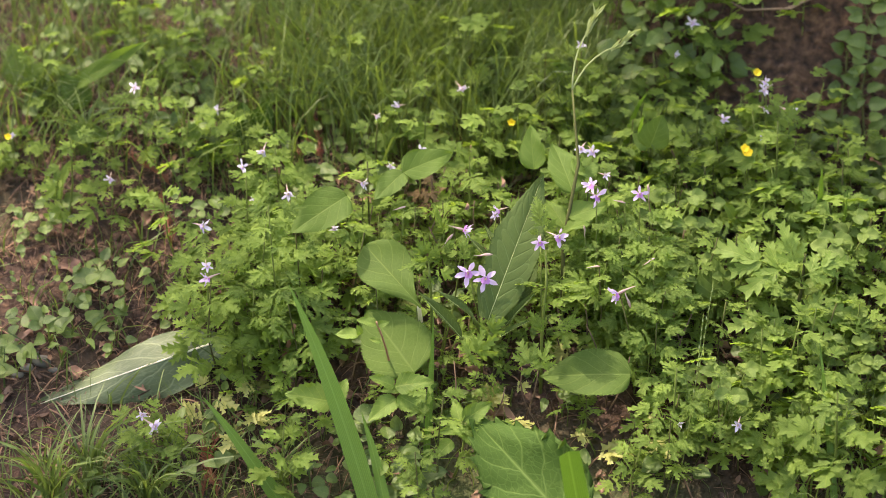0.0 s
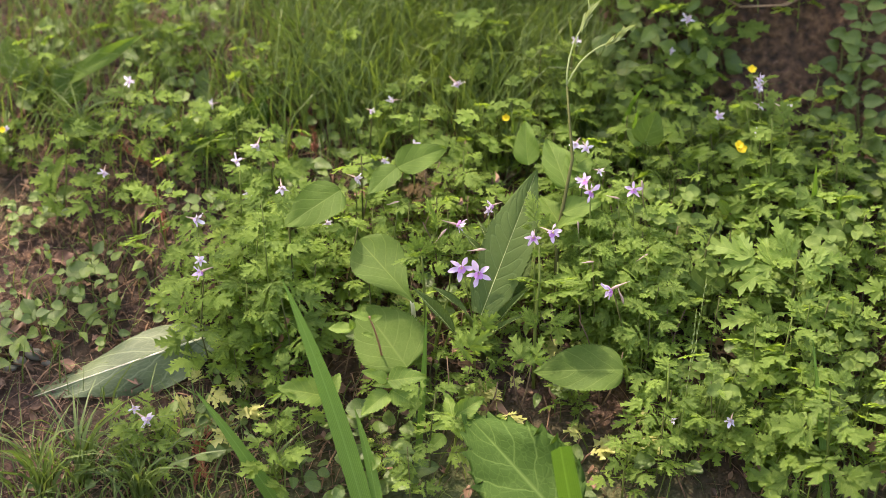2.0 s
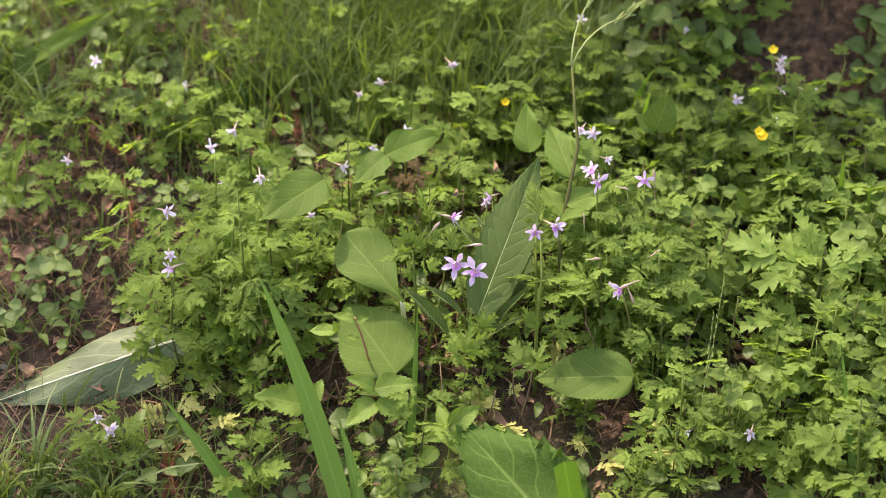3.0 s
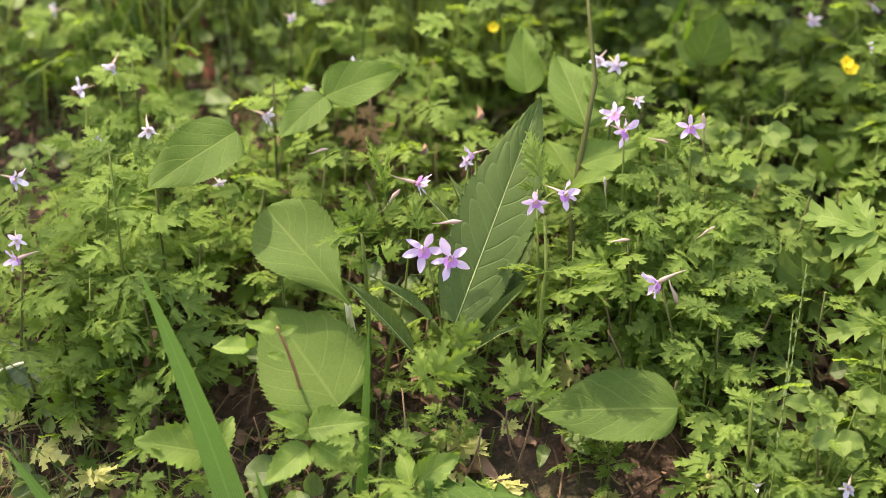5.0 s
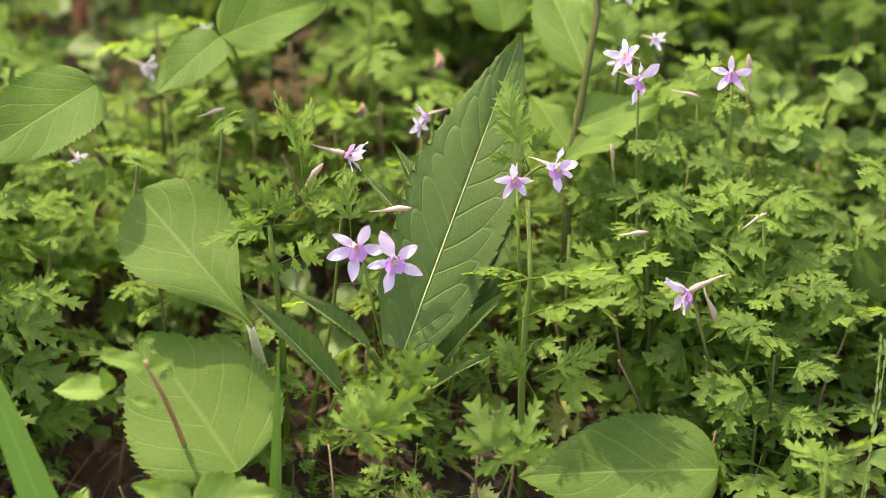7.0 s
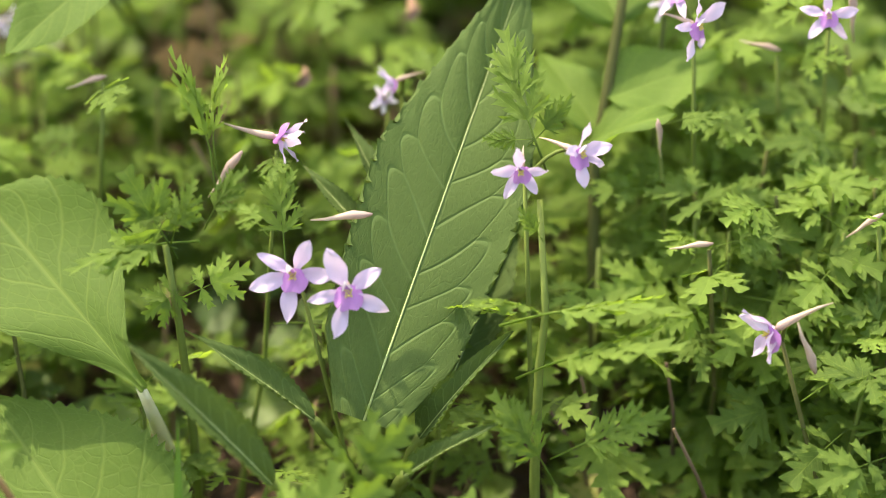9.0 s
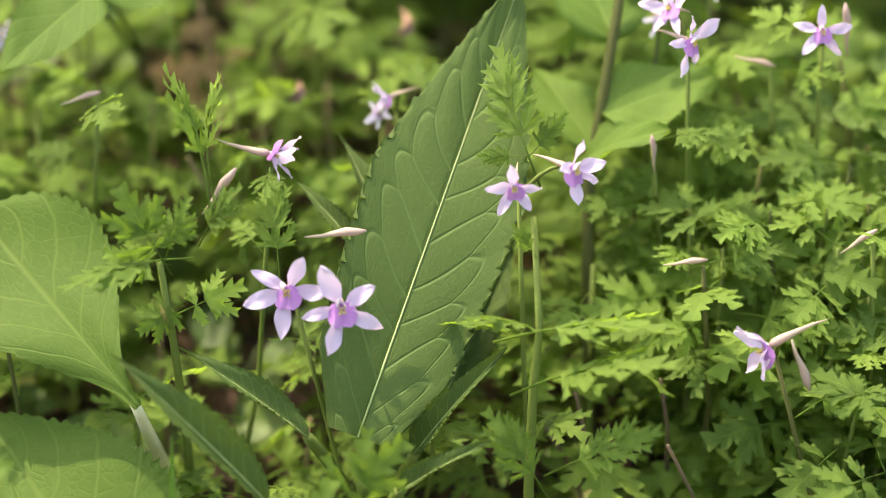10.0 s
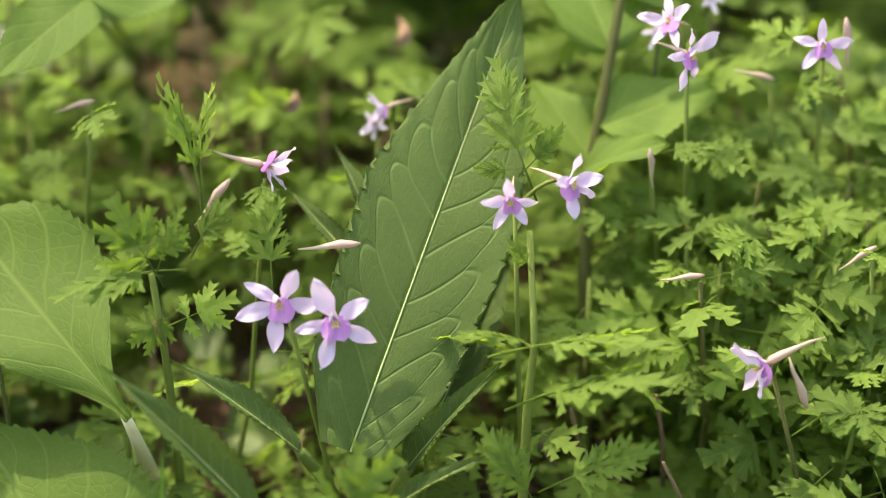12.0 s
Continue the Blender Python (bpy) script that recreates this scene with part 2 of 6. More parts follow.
RED_STALK = plain_material("reddish_stem", (0.20, 0.10, 0.05), (0.32, 0.18, 0.085), 300)
WHITE_STALK = plain_material("white_petiole", (0.66, 0.64, 0.42), (0.80, 0.76, 0.56), 300, 0.35)
RIB = plain_material("pale_midrib", (0.29, 0.36, 0.12), (0.40, 0.46, 0.19), 300, 0.65)
SEPAL = petal_material("lilac_sepal", (0.48, 0.33, 0.58), (0.61, 0.47, 0.68), (0.71, 0.60, 0.75))
SEPAL_BLUE = petal_material("bluish_sepal", (0.58, 0.50, 0.67), (0.70, 0.64, 0.75), (0.80, 0.76, 0.81))
LIP = petal_material("violet_lip", (0.42, 0.15, 0.50), (0.54, 0.23, 0.61), (0.60, 0.31, 0.66))
LIP_PALE = petal_material("pale_lilac_lip", (0.48, 0.34, 0.60), (0.60, 0.46, 0.68), (0.68, 0.56, 0.73))
SPUR = petal_material("pale_spur", (0.44, 0.29, 0.29), (0.52, 0.38, 0.34), (0.52, 0.46, 0.30))
ANTHER = plain_material("yellow_anther", (0.55, 0.42, 0.08), (0.7, 0.6, 0.15), 300)
YELLOW = petal_material("yellow_petal", (0.75, 0.55, 0.02), (0.85, 0.68, 0.03), (0.9, 0.75, 0.05))
LITTER = plain_material("dry_straw_litter", (0.060, 0.031, 0.019), (0.26, 0.150, 0.085), 250, 0.8, True)
DEAD = plain_material("dead_brown_leaf", (0.12, 0.062, 0.038), (0.27, 0.155, 0.095), 220, 0.7)
CRUMB = plain_material("brown_leaf_bits", (0.026, 0.015, 0.010), (0.185, 0.105, 0.060), 220, 0.8, True)
WITHERED = leaf_material("withered_leaf", (0.062, 0.050, 0.024), (0.125, 0.085, 0.042), glow=0.3, rough=0.75, gloss=0.1)
RUST = plain_material("rusty_conifer_sprig", (0.16, 0.055, 0.03), (0.30, 0.11, 0.055), 300, 0.8, True)
STONE = plain_material("grey_pebble", (0.07, 0.07, 0.055), (0.15, 0.145, 0.12), 150, 0.85)
BARK = plain_material("grey_brown_bark", (0.10, 0.08, 0.06), (0.24, 0.2, 0.16), 40, 0.85, bump=0.8)
CROWN = leaf_material("tree_leaves", (0.05, 0.11, 0.02), (0.11, 0.2, 0.03), island=True, glow=0.3)
DRY = plain_material("dry_brown_stalk", (0.09, 0.055, 0.032), (0.20, 0.13, 0.075), 250, 0.8)
ROOT = plain_material("pale_root", (0.2, 0.13, 0.08), (0.36, 0.26, 0.17), 200, 0.8)

# ---------------------------------------------------------------- mesh makers
RNG = random.Random(7)


def smooth(lo, hi, x):
    u = min(1.0, max(0.0, (x - lo) / (hi - lo)))
    return u * u * (3 - 2 * u)


def ground_height(x, y):
    """The bank: it rises away from the camera, levels out above and below, and has a steep soil face behind on one side."""
    if y > 1.0:
        z = 0.42 + 0.10 * (1 - math.exp(-(y - 1.0) / 0.25))
    elif y < -1.0:
        z = -0.42 - 0.10 * (1 - math.exp((y + 1.0) / 0.25))
    else:
        z = 0.42 * y
    z += 0.005 * math.sin(9 * x + 1) * math.cos(11 * y) + 0.0025 * math.sin(31 * x + 17 * y)
    edge = 0.27 - 0.10 * max(0.0, min(x, 0.6) - 0.2)
    return z + 0.20 * smooth(edge, edge + 0.10, y) * smooth(0.10, 0.24, x) * (1 - smooth(0.9, 1.6, x)) * (1 - smooth(0.9, 1.8, y))


class Soup:
    """Vertices, faces and a map, gathered into one mesh."""

    def __init__(self):
        self.v, self.f, self.uv = [], [], []

    def grid(self, rows, uvs, m=None):
        k, w = len(self.v), len(rows[0])
        for r, q in zip(rows, uvs):
            for p, c in zip(r, q):
                self.v.append(tuple(m @ Vector(p)) if m else tuple(p))
                self.uv.append(c)
        for i in range(len(rows) - 1):
            for j in range(w - 1):
                a = k + i * w + j
                self.f.append((a, a + 1, a + w + 1, a + w))

    def tube(self, pts, radii, sides=6, m=None):
        k = len(self.v)
        pts = [Vector(p) for p in pts]
        for i, p in enumerate(pts):
            d = (pts[min(i + 1, len(pts) - 1)] - pts[max(i - 1, 0)]).normalized()
            a = d.orthogonal().normalized() if abs(d.z) > 0.98 else d.cross(Vector((0, 0, 1))).normalized()
            b = d.cross(a)
            r = radii[i] if isinstance(radii, (list, tuple)) else radii
            for s in range(sides):
                t = 2 * math.pi * s / sides
                q = p + (a * math.cos(t) + b * math.sin(t)) * r
                self.v.append(tuple(m @ q) if m else tuple(q))
                self.uv.append((s / sides, i / max(1, len(pts) - 1)))
        for i in range(len(pts) - 1):
            for s in range(sides):
                a, b = k + i * sides + s, k + i * sides + (s + 1) % sides
                self.f.append((a, b, b + sides, a + sides))
        self.f.append(tuple(k + s for s in reversed(range(sides))))
        self.f.append(tuple(k + (len(pts) - 1) * sides + s for s in range(sides)))

    def mesh(self, name, material, flat=False):
        me = bpy.data.meshes.new(name)
        me.from_pydata(self.v, [], self.f)
        lay = me.uv_layers.new(name="leaf_map")
        idx = np.empty(len(me.loops), dtype=np.int32)
        me.loops.foreach_get("vertex_index", idx)
        lay.data.foreach_set("uv", np.array(self.uv, dtype=np.float32)[idx].ravel())
        if not flat:
            me.polygons.foreach_set("use_smooth", [True] * len(me.polygons))
        me.materials.append(material)
        me.update()
        return me


def thing(name, at, label, category, group="", kind=""):
    """An empty at a thing's base."""
    ob = new(name)
    ob.empty_display_size = 0.01
    ob.location = at
    return tagged(ob, label, category, group, kind)


def part(name, me, parent, m=None, label=""):
    """A mesh under a thing or a part; m is its pose in the world."""
    ob = new(name, me)
    ob.parent = parent
    base = parent.matrix_basis.copy()
    up = parent.parent
    while up:
        base = up.matrix_basis @ base
        up = up.parent
    ob.matrix_basis = base.inverted() @ (m if m is not None else base)
    if label:
        ob["label"] = label
    return ob


def lone(name, me, label, category, m=None, group="", kind=""):
    ob = new(name, me)
    if m is not None:
        ob.matrix_basis = m
    return tagged(ob, label, category, group, kind)


def aim(base, tip, face=(0, -0.6, 0.8), size=None):
    """Pose for a leaf: its base, where its tip lies, and which way its upper side turns; scaled to the length."""
    b, t = Vector(base), Vector(tip)
    y = (t - b)
    ln = y.length if size is None else size
    y = y.normalized()
    z = Vector(face)
    z = (z - y * z.dot(y)).normalized()
    x = y.cross(z)
    m = Matrix((x, y, z)).transposed().to_4x4()
    return Matrix.Translation(b) @ m @ Matrix.Scale(ln, 4)


# Leaf outlines: half-width along the leaf, from base to tip.
def lance(v):
    return math.sin(math.pi * min(1, v ** 0.62)) ** 0.9 if 0 < v < 1 else 0.0


def ovate(v):
    return max(0.0, math.sin(math.pi * v ** 0.60)) ** 0.72


def obovate(v):
    if v < 0.62:
        return 0.06 + 0.94 * smooth(0.02, 0.66, v) ** 0.9
    return max(0.0, 1 - ((v - 0.62) / 0.38) ** 2) ** 0.6


def spoon(v):
    return max(0.0, math.sin(math.pi * v ** 1.1)) ** 0.62 * (0.45 + 0.55 * min(1, v / 0.4))


def round_leaf(v):
    return max(0.0, math.sin(math.pi * v ** 0.85)) ** 0.55


def spear(v):
    if v < 0.15:
        return 0.40 + 0.44 * v / 0.15
    if v < 0.55:
        return 0.84 + 0.16 * math.sin((v - 0.15) / 0.40 * math.pi / 2)
    return max(0.0, (1 - v) / 0.45) ** 0.85



def leaf_mesh(name, material, width, shape, nv=14, nu=4, teeth=0, tooth=0.12, fold=0.12, droop=0.15, wave=0.02, pucker=0.0, pairs=8, slant=0.62,
              stalk=0.0, seed=1, lean=0.0, loops=False):
    """A leaf of length 1 along +y with its upper side to +z: toothed edge, folded along the midrib, drooping, wavy, puckered between the veins."""
    s, rng = Soup(), random.Random(seed)
    ph = rng.uniform(0, 6.28)
    rows, uvs = [], []
    for i in range(nv + 1):
        v = i / nv
        w = max(width * 0.5 * shape(v), 0.004)
        row, uv = [], []
        for j in range(-nu, nu + 1):
            u = j / nu
            edge = 1.0
            y = v
            if teeth and abs(j) == nu:
                sw = (v * teeth) % 1.0
                edge = 1.0 - tooth * (1 - sw) * (0.7 + 0.6 * rng.random())
                y += 0.25 * tooth * width * sw
            x = u * w * edge + lean * v * v
            z = fold * abs(u) * w * 2 - droop * v * v + wave * math.sin(9 * v + ph + 2 * u) * abs(u)
            if loops:
                f = (v + (0.018 if u < 0 else 0.0) + 0.010 * math.sin(23 * v) - 0.5 * abs(u) * slant - 0.05 * u * u) * pairs + 0.5
                fr = f % 1.0
                rim = 0.54 + 0.18 * math.sin(math.pi * fr)
                if abs(u) < rim:
                    z += pucker * (1.0 if u < 0 else 0.4) * math.sin(math.pi * fr) ** 0.55 * math.sin(math.pi * min(1.0, abs(u) / rim)) ** 0.5
                else:
                    out = (abs(u) - rim) / (1.001 - rim)
                    z += pucker * (0.8 if u < 0 else 0.4) * abs(math.sin(math.pi * (fr + 0.5))) ** 0.5 * math.sin(math.pi * min(1.0, out * 0.8)) ** 0.6
            elif pucker:
                f = (v - abs(u) ** 1.4 * slant * 0.36 + 0.012 * math.sin(17 * v + 5 * u)) * pairs
                cell = abs(math.sin(math.pi * f)) ** 0.5
                cross = abs(math.sin(math.pi * (abs(u) * 3.4 + 0.41 * int(f) + 0.1 * math.sin(9 * v)))) ** 0.45
                z += pucker * (0.22 * cell + 0.8 * cell * cross * min(1.0, abs(u) * 2.2)) * min(1.0, shape(v) * 1.3)
            row.append((x, y * (1 - 0.12 * droop), z))
            uv.append((0.5 + 0.5 * u, v))
        rows.append(row)
        uvs.append(uv)
    s.grid(rows, uvs)
    if stalk:
        s.tube([(0, -stalk, -0.3 * stalk), (0, -0.4 * stalk, -0.05 * stalk), (0, 0.05, 0)], [0.012, 0.011, 0.012], 5)
    return s.mesh(name, material)


def leaflet(s, m, length, width, pairs, rng, fold=0.3):
    """One leaflet along +y of m: a narrow blade with deep teeth that point forward."""
    rows, uvs = [], []
    ph = rng.uniform(0, 6.28)

    def row(v, edge, w):
        dz = -0.16 * length * v * v
        jl, jr = rng.uniform(0.88, 1.12), rng.uniform(0.88, 1.12)
        lift = fold * w * (0.8 + 0.3 * math.sin(ph + 7 * v))
        rows.append([(-w * jl, edge * length, dz + lift), (-w * jl * 0.45, (0.5 * v + 0.5 * edge) * length, dz + lift * 0.35), (0, v * length, dz),
                     (w * jr * 0.45, (0.5 * v + 0.5 * edge) * length, dz + lift * 0.35), (w * jr, edge * length, dz + lift)])
        uvs.append([(0.1, v), (0.3, v), (0.5, v), (0.7, v), (0.9, v)])
    row(0.0, 0.0, width * 0.05)
    for i in range(pairs):
        v = (i + 0.12) / pairs
        full = width * 0.5 * (math.sin(math.pi * min(1.0, 0.22 + 0.72 * v)) ** 0.8)
        row(v, v + 0.02, full * (0.50 if i else 0.2))
        row(v + 0.34 / pairs, v + 0.54 / pairs, full * 0.80)
        row(v + 0.60 / pairs, v + 1.08 / pairs, full * 1.03)
    row(0.97, 0.975, width * 0.05)
    row(1.0, 1.0, width * 0.008)
    s.grid(rows, uvs, m)


def fine_leaflet(s, m, length, width, pairs, rng, fold=0.25, deep=0.35):
    """A leaflet with rounded, forward-pointing teeth and a soft hollow along its midrib, for plants close to the camera."""
    rows, uvs = [], []
    ph = rng.uniform(0, 6.28)

    def row(v, edge, w, jit=0.04):
        dz = -0.22 * length * v * v + 0.02 * length * math.sin(11 * v + ph)
        jl, jr = rng.uniform(0.98 - jit * 1.6, 1.02 + jit), rng.uniform(0.98 - jit * 1.6, 1.02 + jit)
        el, er = edge + rng.uniform(-0.35, 0.35) * jit, edge + rng.uniform(-0.35, 0.35) * jit
        r, u = [], []
        for k in (-1.0, -0.5, 0.0, 0.5, 1.0):
            a = abs(k)
            r.append((k * w * (jl if k < 0 else jr), (v + ((el if k < 0 else er) - v) * a ** 1.3) * length, dz + fold * w * (a ** 1.6) - 0.10 * w * a ** 4))
            u.append((0.5 + 0.45 * k, v))
        rows.append(r)
        uvs.append(u)
    row(0.0, 0.0, width * 0.04)
    for i in range(pairs):
        v, h = (i + 0.1) / pairs, 1.0 / pairs
        full = width * 0.5 * (math.sin(math.pi * min(1.0, 0.24 + 0.70 * v)) ** 0.8)
        row(v, v + 0.02 * h, full * (0.60 - 0.26 * deep if i else 0.2))
        row(v + 0.24 * h, v + 0.36 * h, full * (0.74 - 0.16 * deep))
        row(v + 0.46 * h, v + (0.70 + 0.14 * deep) * h, full * (0.95 - 0.10 * deep))
        row(v + 0.66 * h, v + (1.12 + 0.30 * deep) * h, full * (1.05 + 0.06 * deep), 0.06 + 0.1 * deep)
    row(0.985, 0.99, width * 0.045)
    row(1.0, 1.0, width * 0.006)
    s.grid(rows, uvs, m)


def fine_leaf(name, material, seed, spread=1.0, slim=1.0, stalk=0.35, rungs=2, deep=0.35):
    """A finely divided leaf of length 1: a rachis with three pairs of toothed leaflets and an end leaflet, the lower ones divided again."""
    s, rng = Soup(), random.Random(seed)
    s.tube([(0, -stalk, -0.05), (0, 0, 0), (0, 0.3, 0.0), (0, 0.6, -0.02)], [0.012, 0.010, 0.008, 0.005], 5)
    fine_leaflet(s, pose(0, 0.46, 0.0, -4), 0.54, 0.28 * slim, 4, rng, deep=deep)
    for y0, ang, ln in (((0.42, 44, 0.40), (0.16, 58, 0.48)) if rungs == 2 else ((0.50, 38, 0.34), (0.32, 46, 0.42), (0.12, 54, 0.42))):
        for sgn in (1, -1):
            a = sgn * (ang * spread + rng.uniform(-6, 6))
            f = pose(0, y0 + rng.uniform(-0.03, 0.03), 0.004, rng.uniform(-12, 8), sgn * rng.uniform(-16, 10), a)
            l2 = ln * rng.uniform(0.88, 1.12)
            fine_leaflet(s, f, l2, 0.50 * l2 * slim, 5 - rungs // 2, rng, deep=deep)
            if y0 < 0.4:
                fine_leaflet(s, f @ pose(0, l2 * 0.10, 0.004, 0, 0, 42), l2 * 0.50, 0.28 * l2 * slim, 2, rng, deep=deep)
                fine_leaflet(s, f @ pose(0, l2 * 0.14, 0.004, 0, 0, -42), l2 * 0.46, 0.26 * l2 * slim, 2, rng, deep=deep)
    return s.mesh(name, material)


def coarse_leaf(name, material, seed, stalk=0.4):
    """A leaf of length 1 with five broad, sharply toothed lobes that meet at the stalk."""
    s, rng = Soup(), random.Random(seed)
    s.tube([(0, -stalk, -0.06), (0, 0, 0), (0, 0.35, 0.0)], [0.013, 0.010, 0.007], 5)
    fine_leaflet(s, pose(0, 0.30, 0.0, rng.uniform(-8, 4)), 0.70, 0.34 * rng.uniform(0.85, 1.15), 4, rng)
    for y0, ang, ln, w, pairs in ((0.30, 46, 0.56, 0.26, 4), (0.10, 82, 0.42, 0.20, 3)):
        for sgn in (1, -1):
            f = pose(0, y0, 0.004, rng.uniform(-14, 8), sgn * rng.uniform(-18, 8), sgn * (ang + rng.uniform(-7, 7)))
            l2 = ln * rng.uniform(0.85, 1.15)
            fine_leaflet(s, f, l2, w, pairs, rng)
            fine_leaflet(s, f @ pose(0, l2 * 0.12, 0.003, 0, 0, sgn * 40), l2 * 0.5, w * 0.5, 2, rng)
    return s.mesh(name, material)


def divided_leaf(name, material, seed, spread=1.0, stalk=0.5, fingers=5, broad=1.0):
    """A larkspur leaf of length 1: toothed leaflets in threes on a thin stalk, the lowest ones divided again."""
    s, rng = Soup(), random.Random(seed)
    s.tube([(0, -stalk, -0.1), (0, -stalk * 0.4, 0.0), (0, 0.30, 0)], [0.012, 0.010, 0.007], 4)
    ribs = [(0, 0.24, 0.76), (50, 0.20, 0.60), (-50, 0.20, 0.60), (84, 0.02, 0.42), (-84, 0.02, 0.42)][:fingers]
    for k, (ang, y0, ln) in enumerate(ribs):
        ang = ang * spread + rng.uniform(-8, 8)
        f = pose(0, y0, 0.004 * k, rng.uniform(-14, 10), rng.uniform(-14, 14), ang)
        ln *= rng.uniform(0.88, 1.12)
        leaflet(s, f, ln, 0.56 * ln * broad, 3, rng)
        if k < 3:
            for sgn in (1, -1):
                leaflet(s, f @ pose(0, ln * 0.06, 0.006, rng.uniform(-8, 8), 0, sgn * rng.uniform(38, 52)), ln * rng.uniform(0.44, 0.54), 0.30 * ln * broad, 2, rng)
    return s.mesh(name, material)


def strip(s, pts, widths, side, uvo=0.0):
    """A narrow blade along points, with a shallow keel."""
    rows, uvs = [], []
    n = len(pts)
    for i, (p, w) in enumerate(zip(pts, widths)):
        p = Vector(p)
        d = (Vector(pts[min(i + 1, n - 1)]) - Vector(pts[max(i - 1, 0)])).normalized()
        x = Vector(side)
        x = (x - d * x.dot(d)).normalized()
        z = x.cross(d)
        rows.append([p - x * w * 0.5 + z * w * 0.16, p, p + x * w * 0.5 + z * w * 0.16])
        uvs.append([(0, i / n), (0.5, i / n), (1, i / n)])
    s.grid(rows, uvs)


def arc(a, b, sag=(0, 0, 0), n=6):
    """Points from a to b, bowed by sag in the middle."""
    a, b, g = Vector(a), Vector(b), Vector(sag)
    return [a.lerp(b, i / n) + g * (4 * (i / n) * (1 - i / n)) for i in range(n + 1)]


def stem_mesh(name, pts, r0, r1, material, sides=6):
    s = Soup()
    n = len(pts) - 1
    s.tube(pts, [r0 + (r1 - r0) * i / n for i in range(n + 1)], sides)
    return s.mesh(name, material)


def on_ground(x, y, up=0.0):
    return Vector((x, y, ground_height(x, y) + up))

def clear_of_leaf(x, y):
    """Few blades where the fallen leaf lies and just before it."""
    lie = 0.06 + 0.39 * (x + 0.206)
    return 0.06 if -0.40 < x < -0.16 and lie - 0.07 < y < lie + 0.02 else 1.0


# ---------------------------------------------------------------- ground


def build_ground():
    def axis(inner, step, outer):
        a = list(np.arange(-inner, inner + 1e-6, step))
        k, out = inner, []
        while k < outer:
            k *= 1.45
            out.append(k)
        return [-q for q in reversed(out)] + a + out
    xs, ys = axis(0.75, 0.0125, 900), axis(0.75, 0.0125, 900)
    s = Soup()
    rows, uvs = [], []
    for y in ys:
        rows.append([])
        uvs.append([])
        for x in xs:
            near = math.exp(-(x * x + y * y) / 4)
            z = ground_height(x, y) + near * (0.004 * noise.noise((x * 40, y * 40, 0)) + 0.0025 * noise.noise((x * 110, y * 110, 3)))
            rows[-1].append((x, y, z))
            uvs[-1].append((x, y))
    s.grid(rows, uvs)
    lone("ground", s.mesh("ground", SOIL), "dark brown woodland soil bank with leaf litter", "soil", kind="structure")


build_ground()

# ---------------------------------------------------------------- shared leaf and flower meshes
CUTS = [divided_leaf("cut_leaf", CUT, 10 + k, spread=1.0 - 0.06 * (k % 3), fingers=5 if k % 4 else 3, broad=1.0 + 0.15 * (k % 3)) for k in range(7)]
SLIM = [fine_leaf("cut_leaf", CUT, 80 + k, spread=0.66, slim=0.72, rungs=3, deep=1.0) for k in range(4)]
FINE = [fine_leaf("cut_leaf", CUT, 90 + k, spread=1.0, slim=0.85, rungs=2 + k % 2, deep=0.75) for k in range(4)] + [coarse_leaf("cut_leaf", CUT, 190 + k) for k in range(4)]
CUTS_OLD = [divided_leaf("yellow_leaf", CUT_OLD, 40 + k) for k in range(2)]
MUG = [fine_leaf("lobed_leaf", FRESH, 60 + k, spread=0.9, slim=1.1, stalk=0.25) for k in range(3)]


def sepal_mesh(name, width, material, droop, seed):
    return leaf_mesh(name, material, width, spoon, 12, 3, fold=0.14, droop=droop, wave=0.055, seed=seed)


SEPALS = {False: [sepal_mesh("sepal", 0.33, SEPAL, 0.14, 1), sepal_mesh("sepal", 0.40, SEPAL, -0.10, 2), sepal_mesh("sepal", 0.31, SEPAL, 0.22, 11), sepal_mesh("sepal", 0.37, SEPAL, 0.02, 12)],
          True: [sepal_mesh("sepal", 0.36, SEPAL_BLUE, 0.16, 3), sepal_mesh("sepal", 0.44, SEPAL_BLUE, -0.1, 4), sepal_mesh("sepal", 0.30, SEPAL_BLUE, 0.25, 13), sepal_mesh("sepal", 0.40, SEPAL_BLUE, 0.0, 14)]}
LIPS = [leaf_mesh("lip", m, 0.86, round_leaf, 8, 3, fold=-0.22, droop=0.12, seed=5) for m in (LIP, LIP_PALE)]
HOOD = leaf_mesh("hood", SEPAL_BLUE, 0.5, ovate, 6, 2, fold=0.55, droop=-0.2, seed=6)


def spur_mesh():
    s = Soup()
    s.tube([(0, 0.1, 0.0), (0, 0.0, 0.03), (0, -0.25, 0.07), (0, -0.6, 0.10), (0, -1.0, 0.12), (0, -1.35, 0.10)], [0.05, 0.105, 0.10, 0.062, 0.038, 0.012], 8)
    return s.mesh("flower", SPUR)


def stamen_mesh():
    s, rng = Soup(), random.Random(4)
    for k in range(8):
        a = k * 0.785
        r = 0.05 + 0.05 * (k % 2)
        p = Vector((r * math.cos(a), 0.30 + 0.06 * rng.random(), r * math.sin(a)))
        s.tube([(0, 0.05, 0), p * 0.6, p, p + Vector((0, 0.07, 0))], [0.01, 0.01, 0.028, 0.015], 4)
    return s.mesh("anther_tuft", ANTHER)


SPUR_ME, STAMEN_ME = spur_mesh(), stamen_mesh()


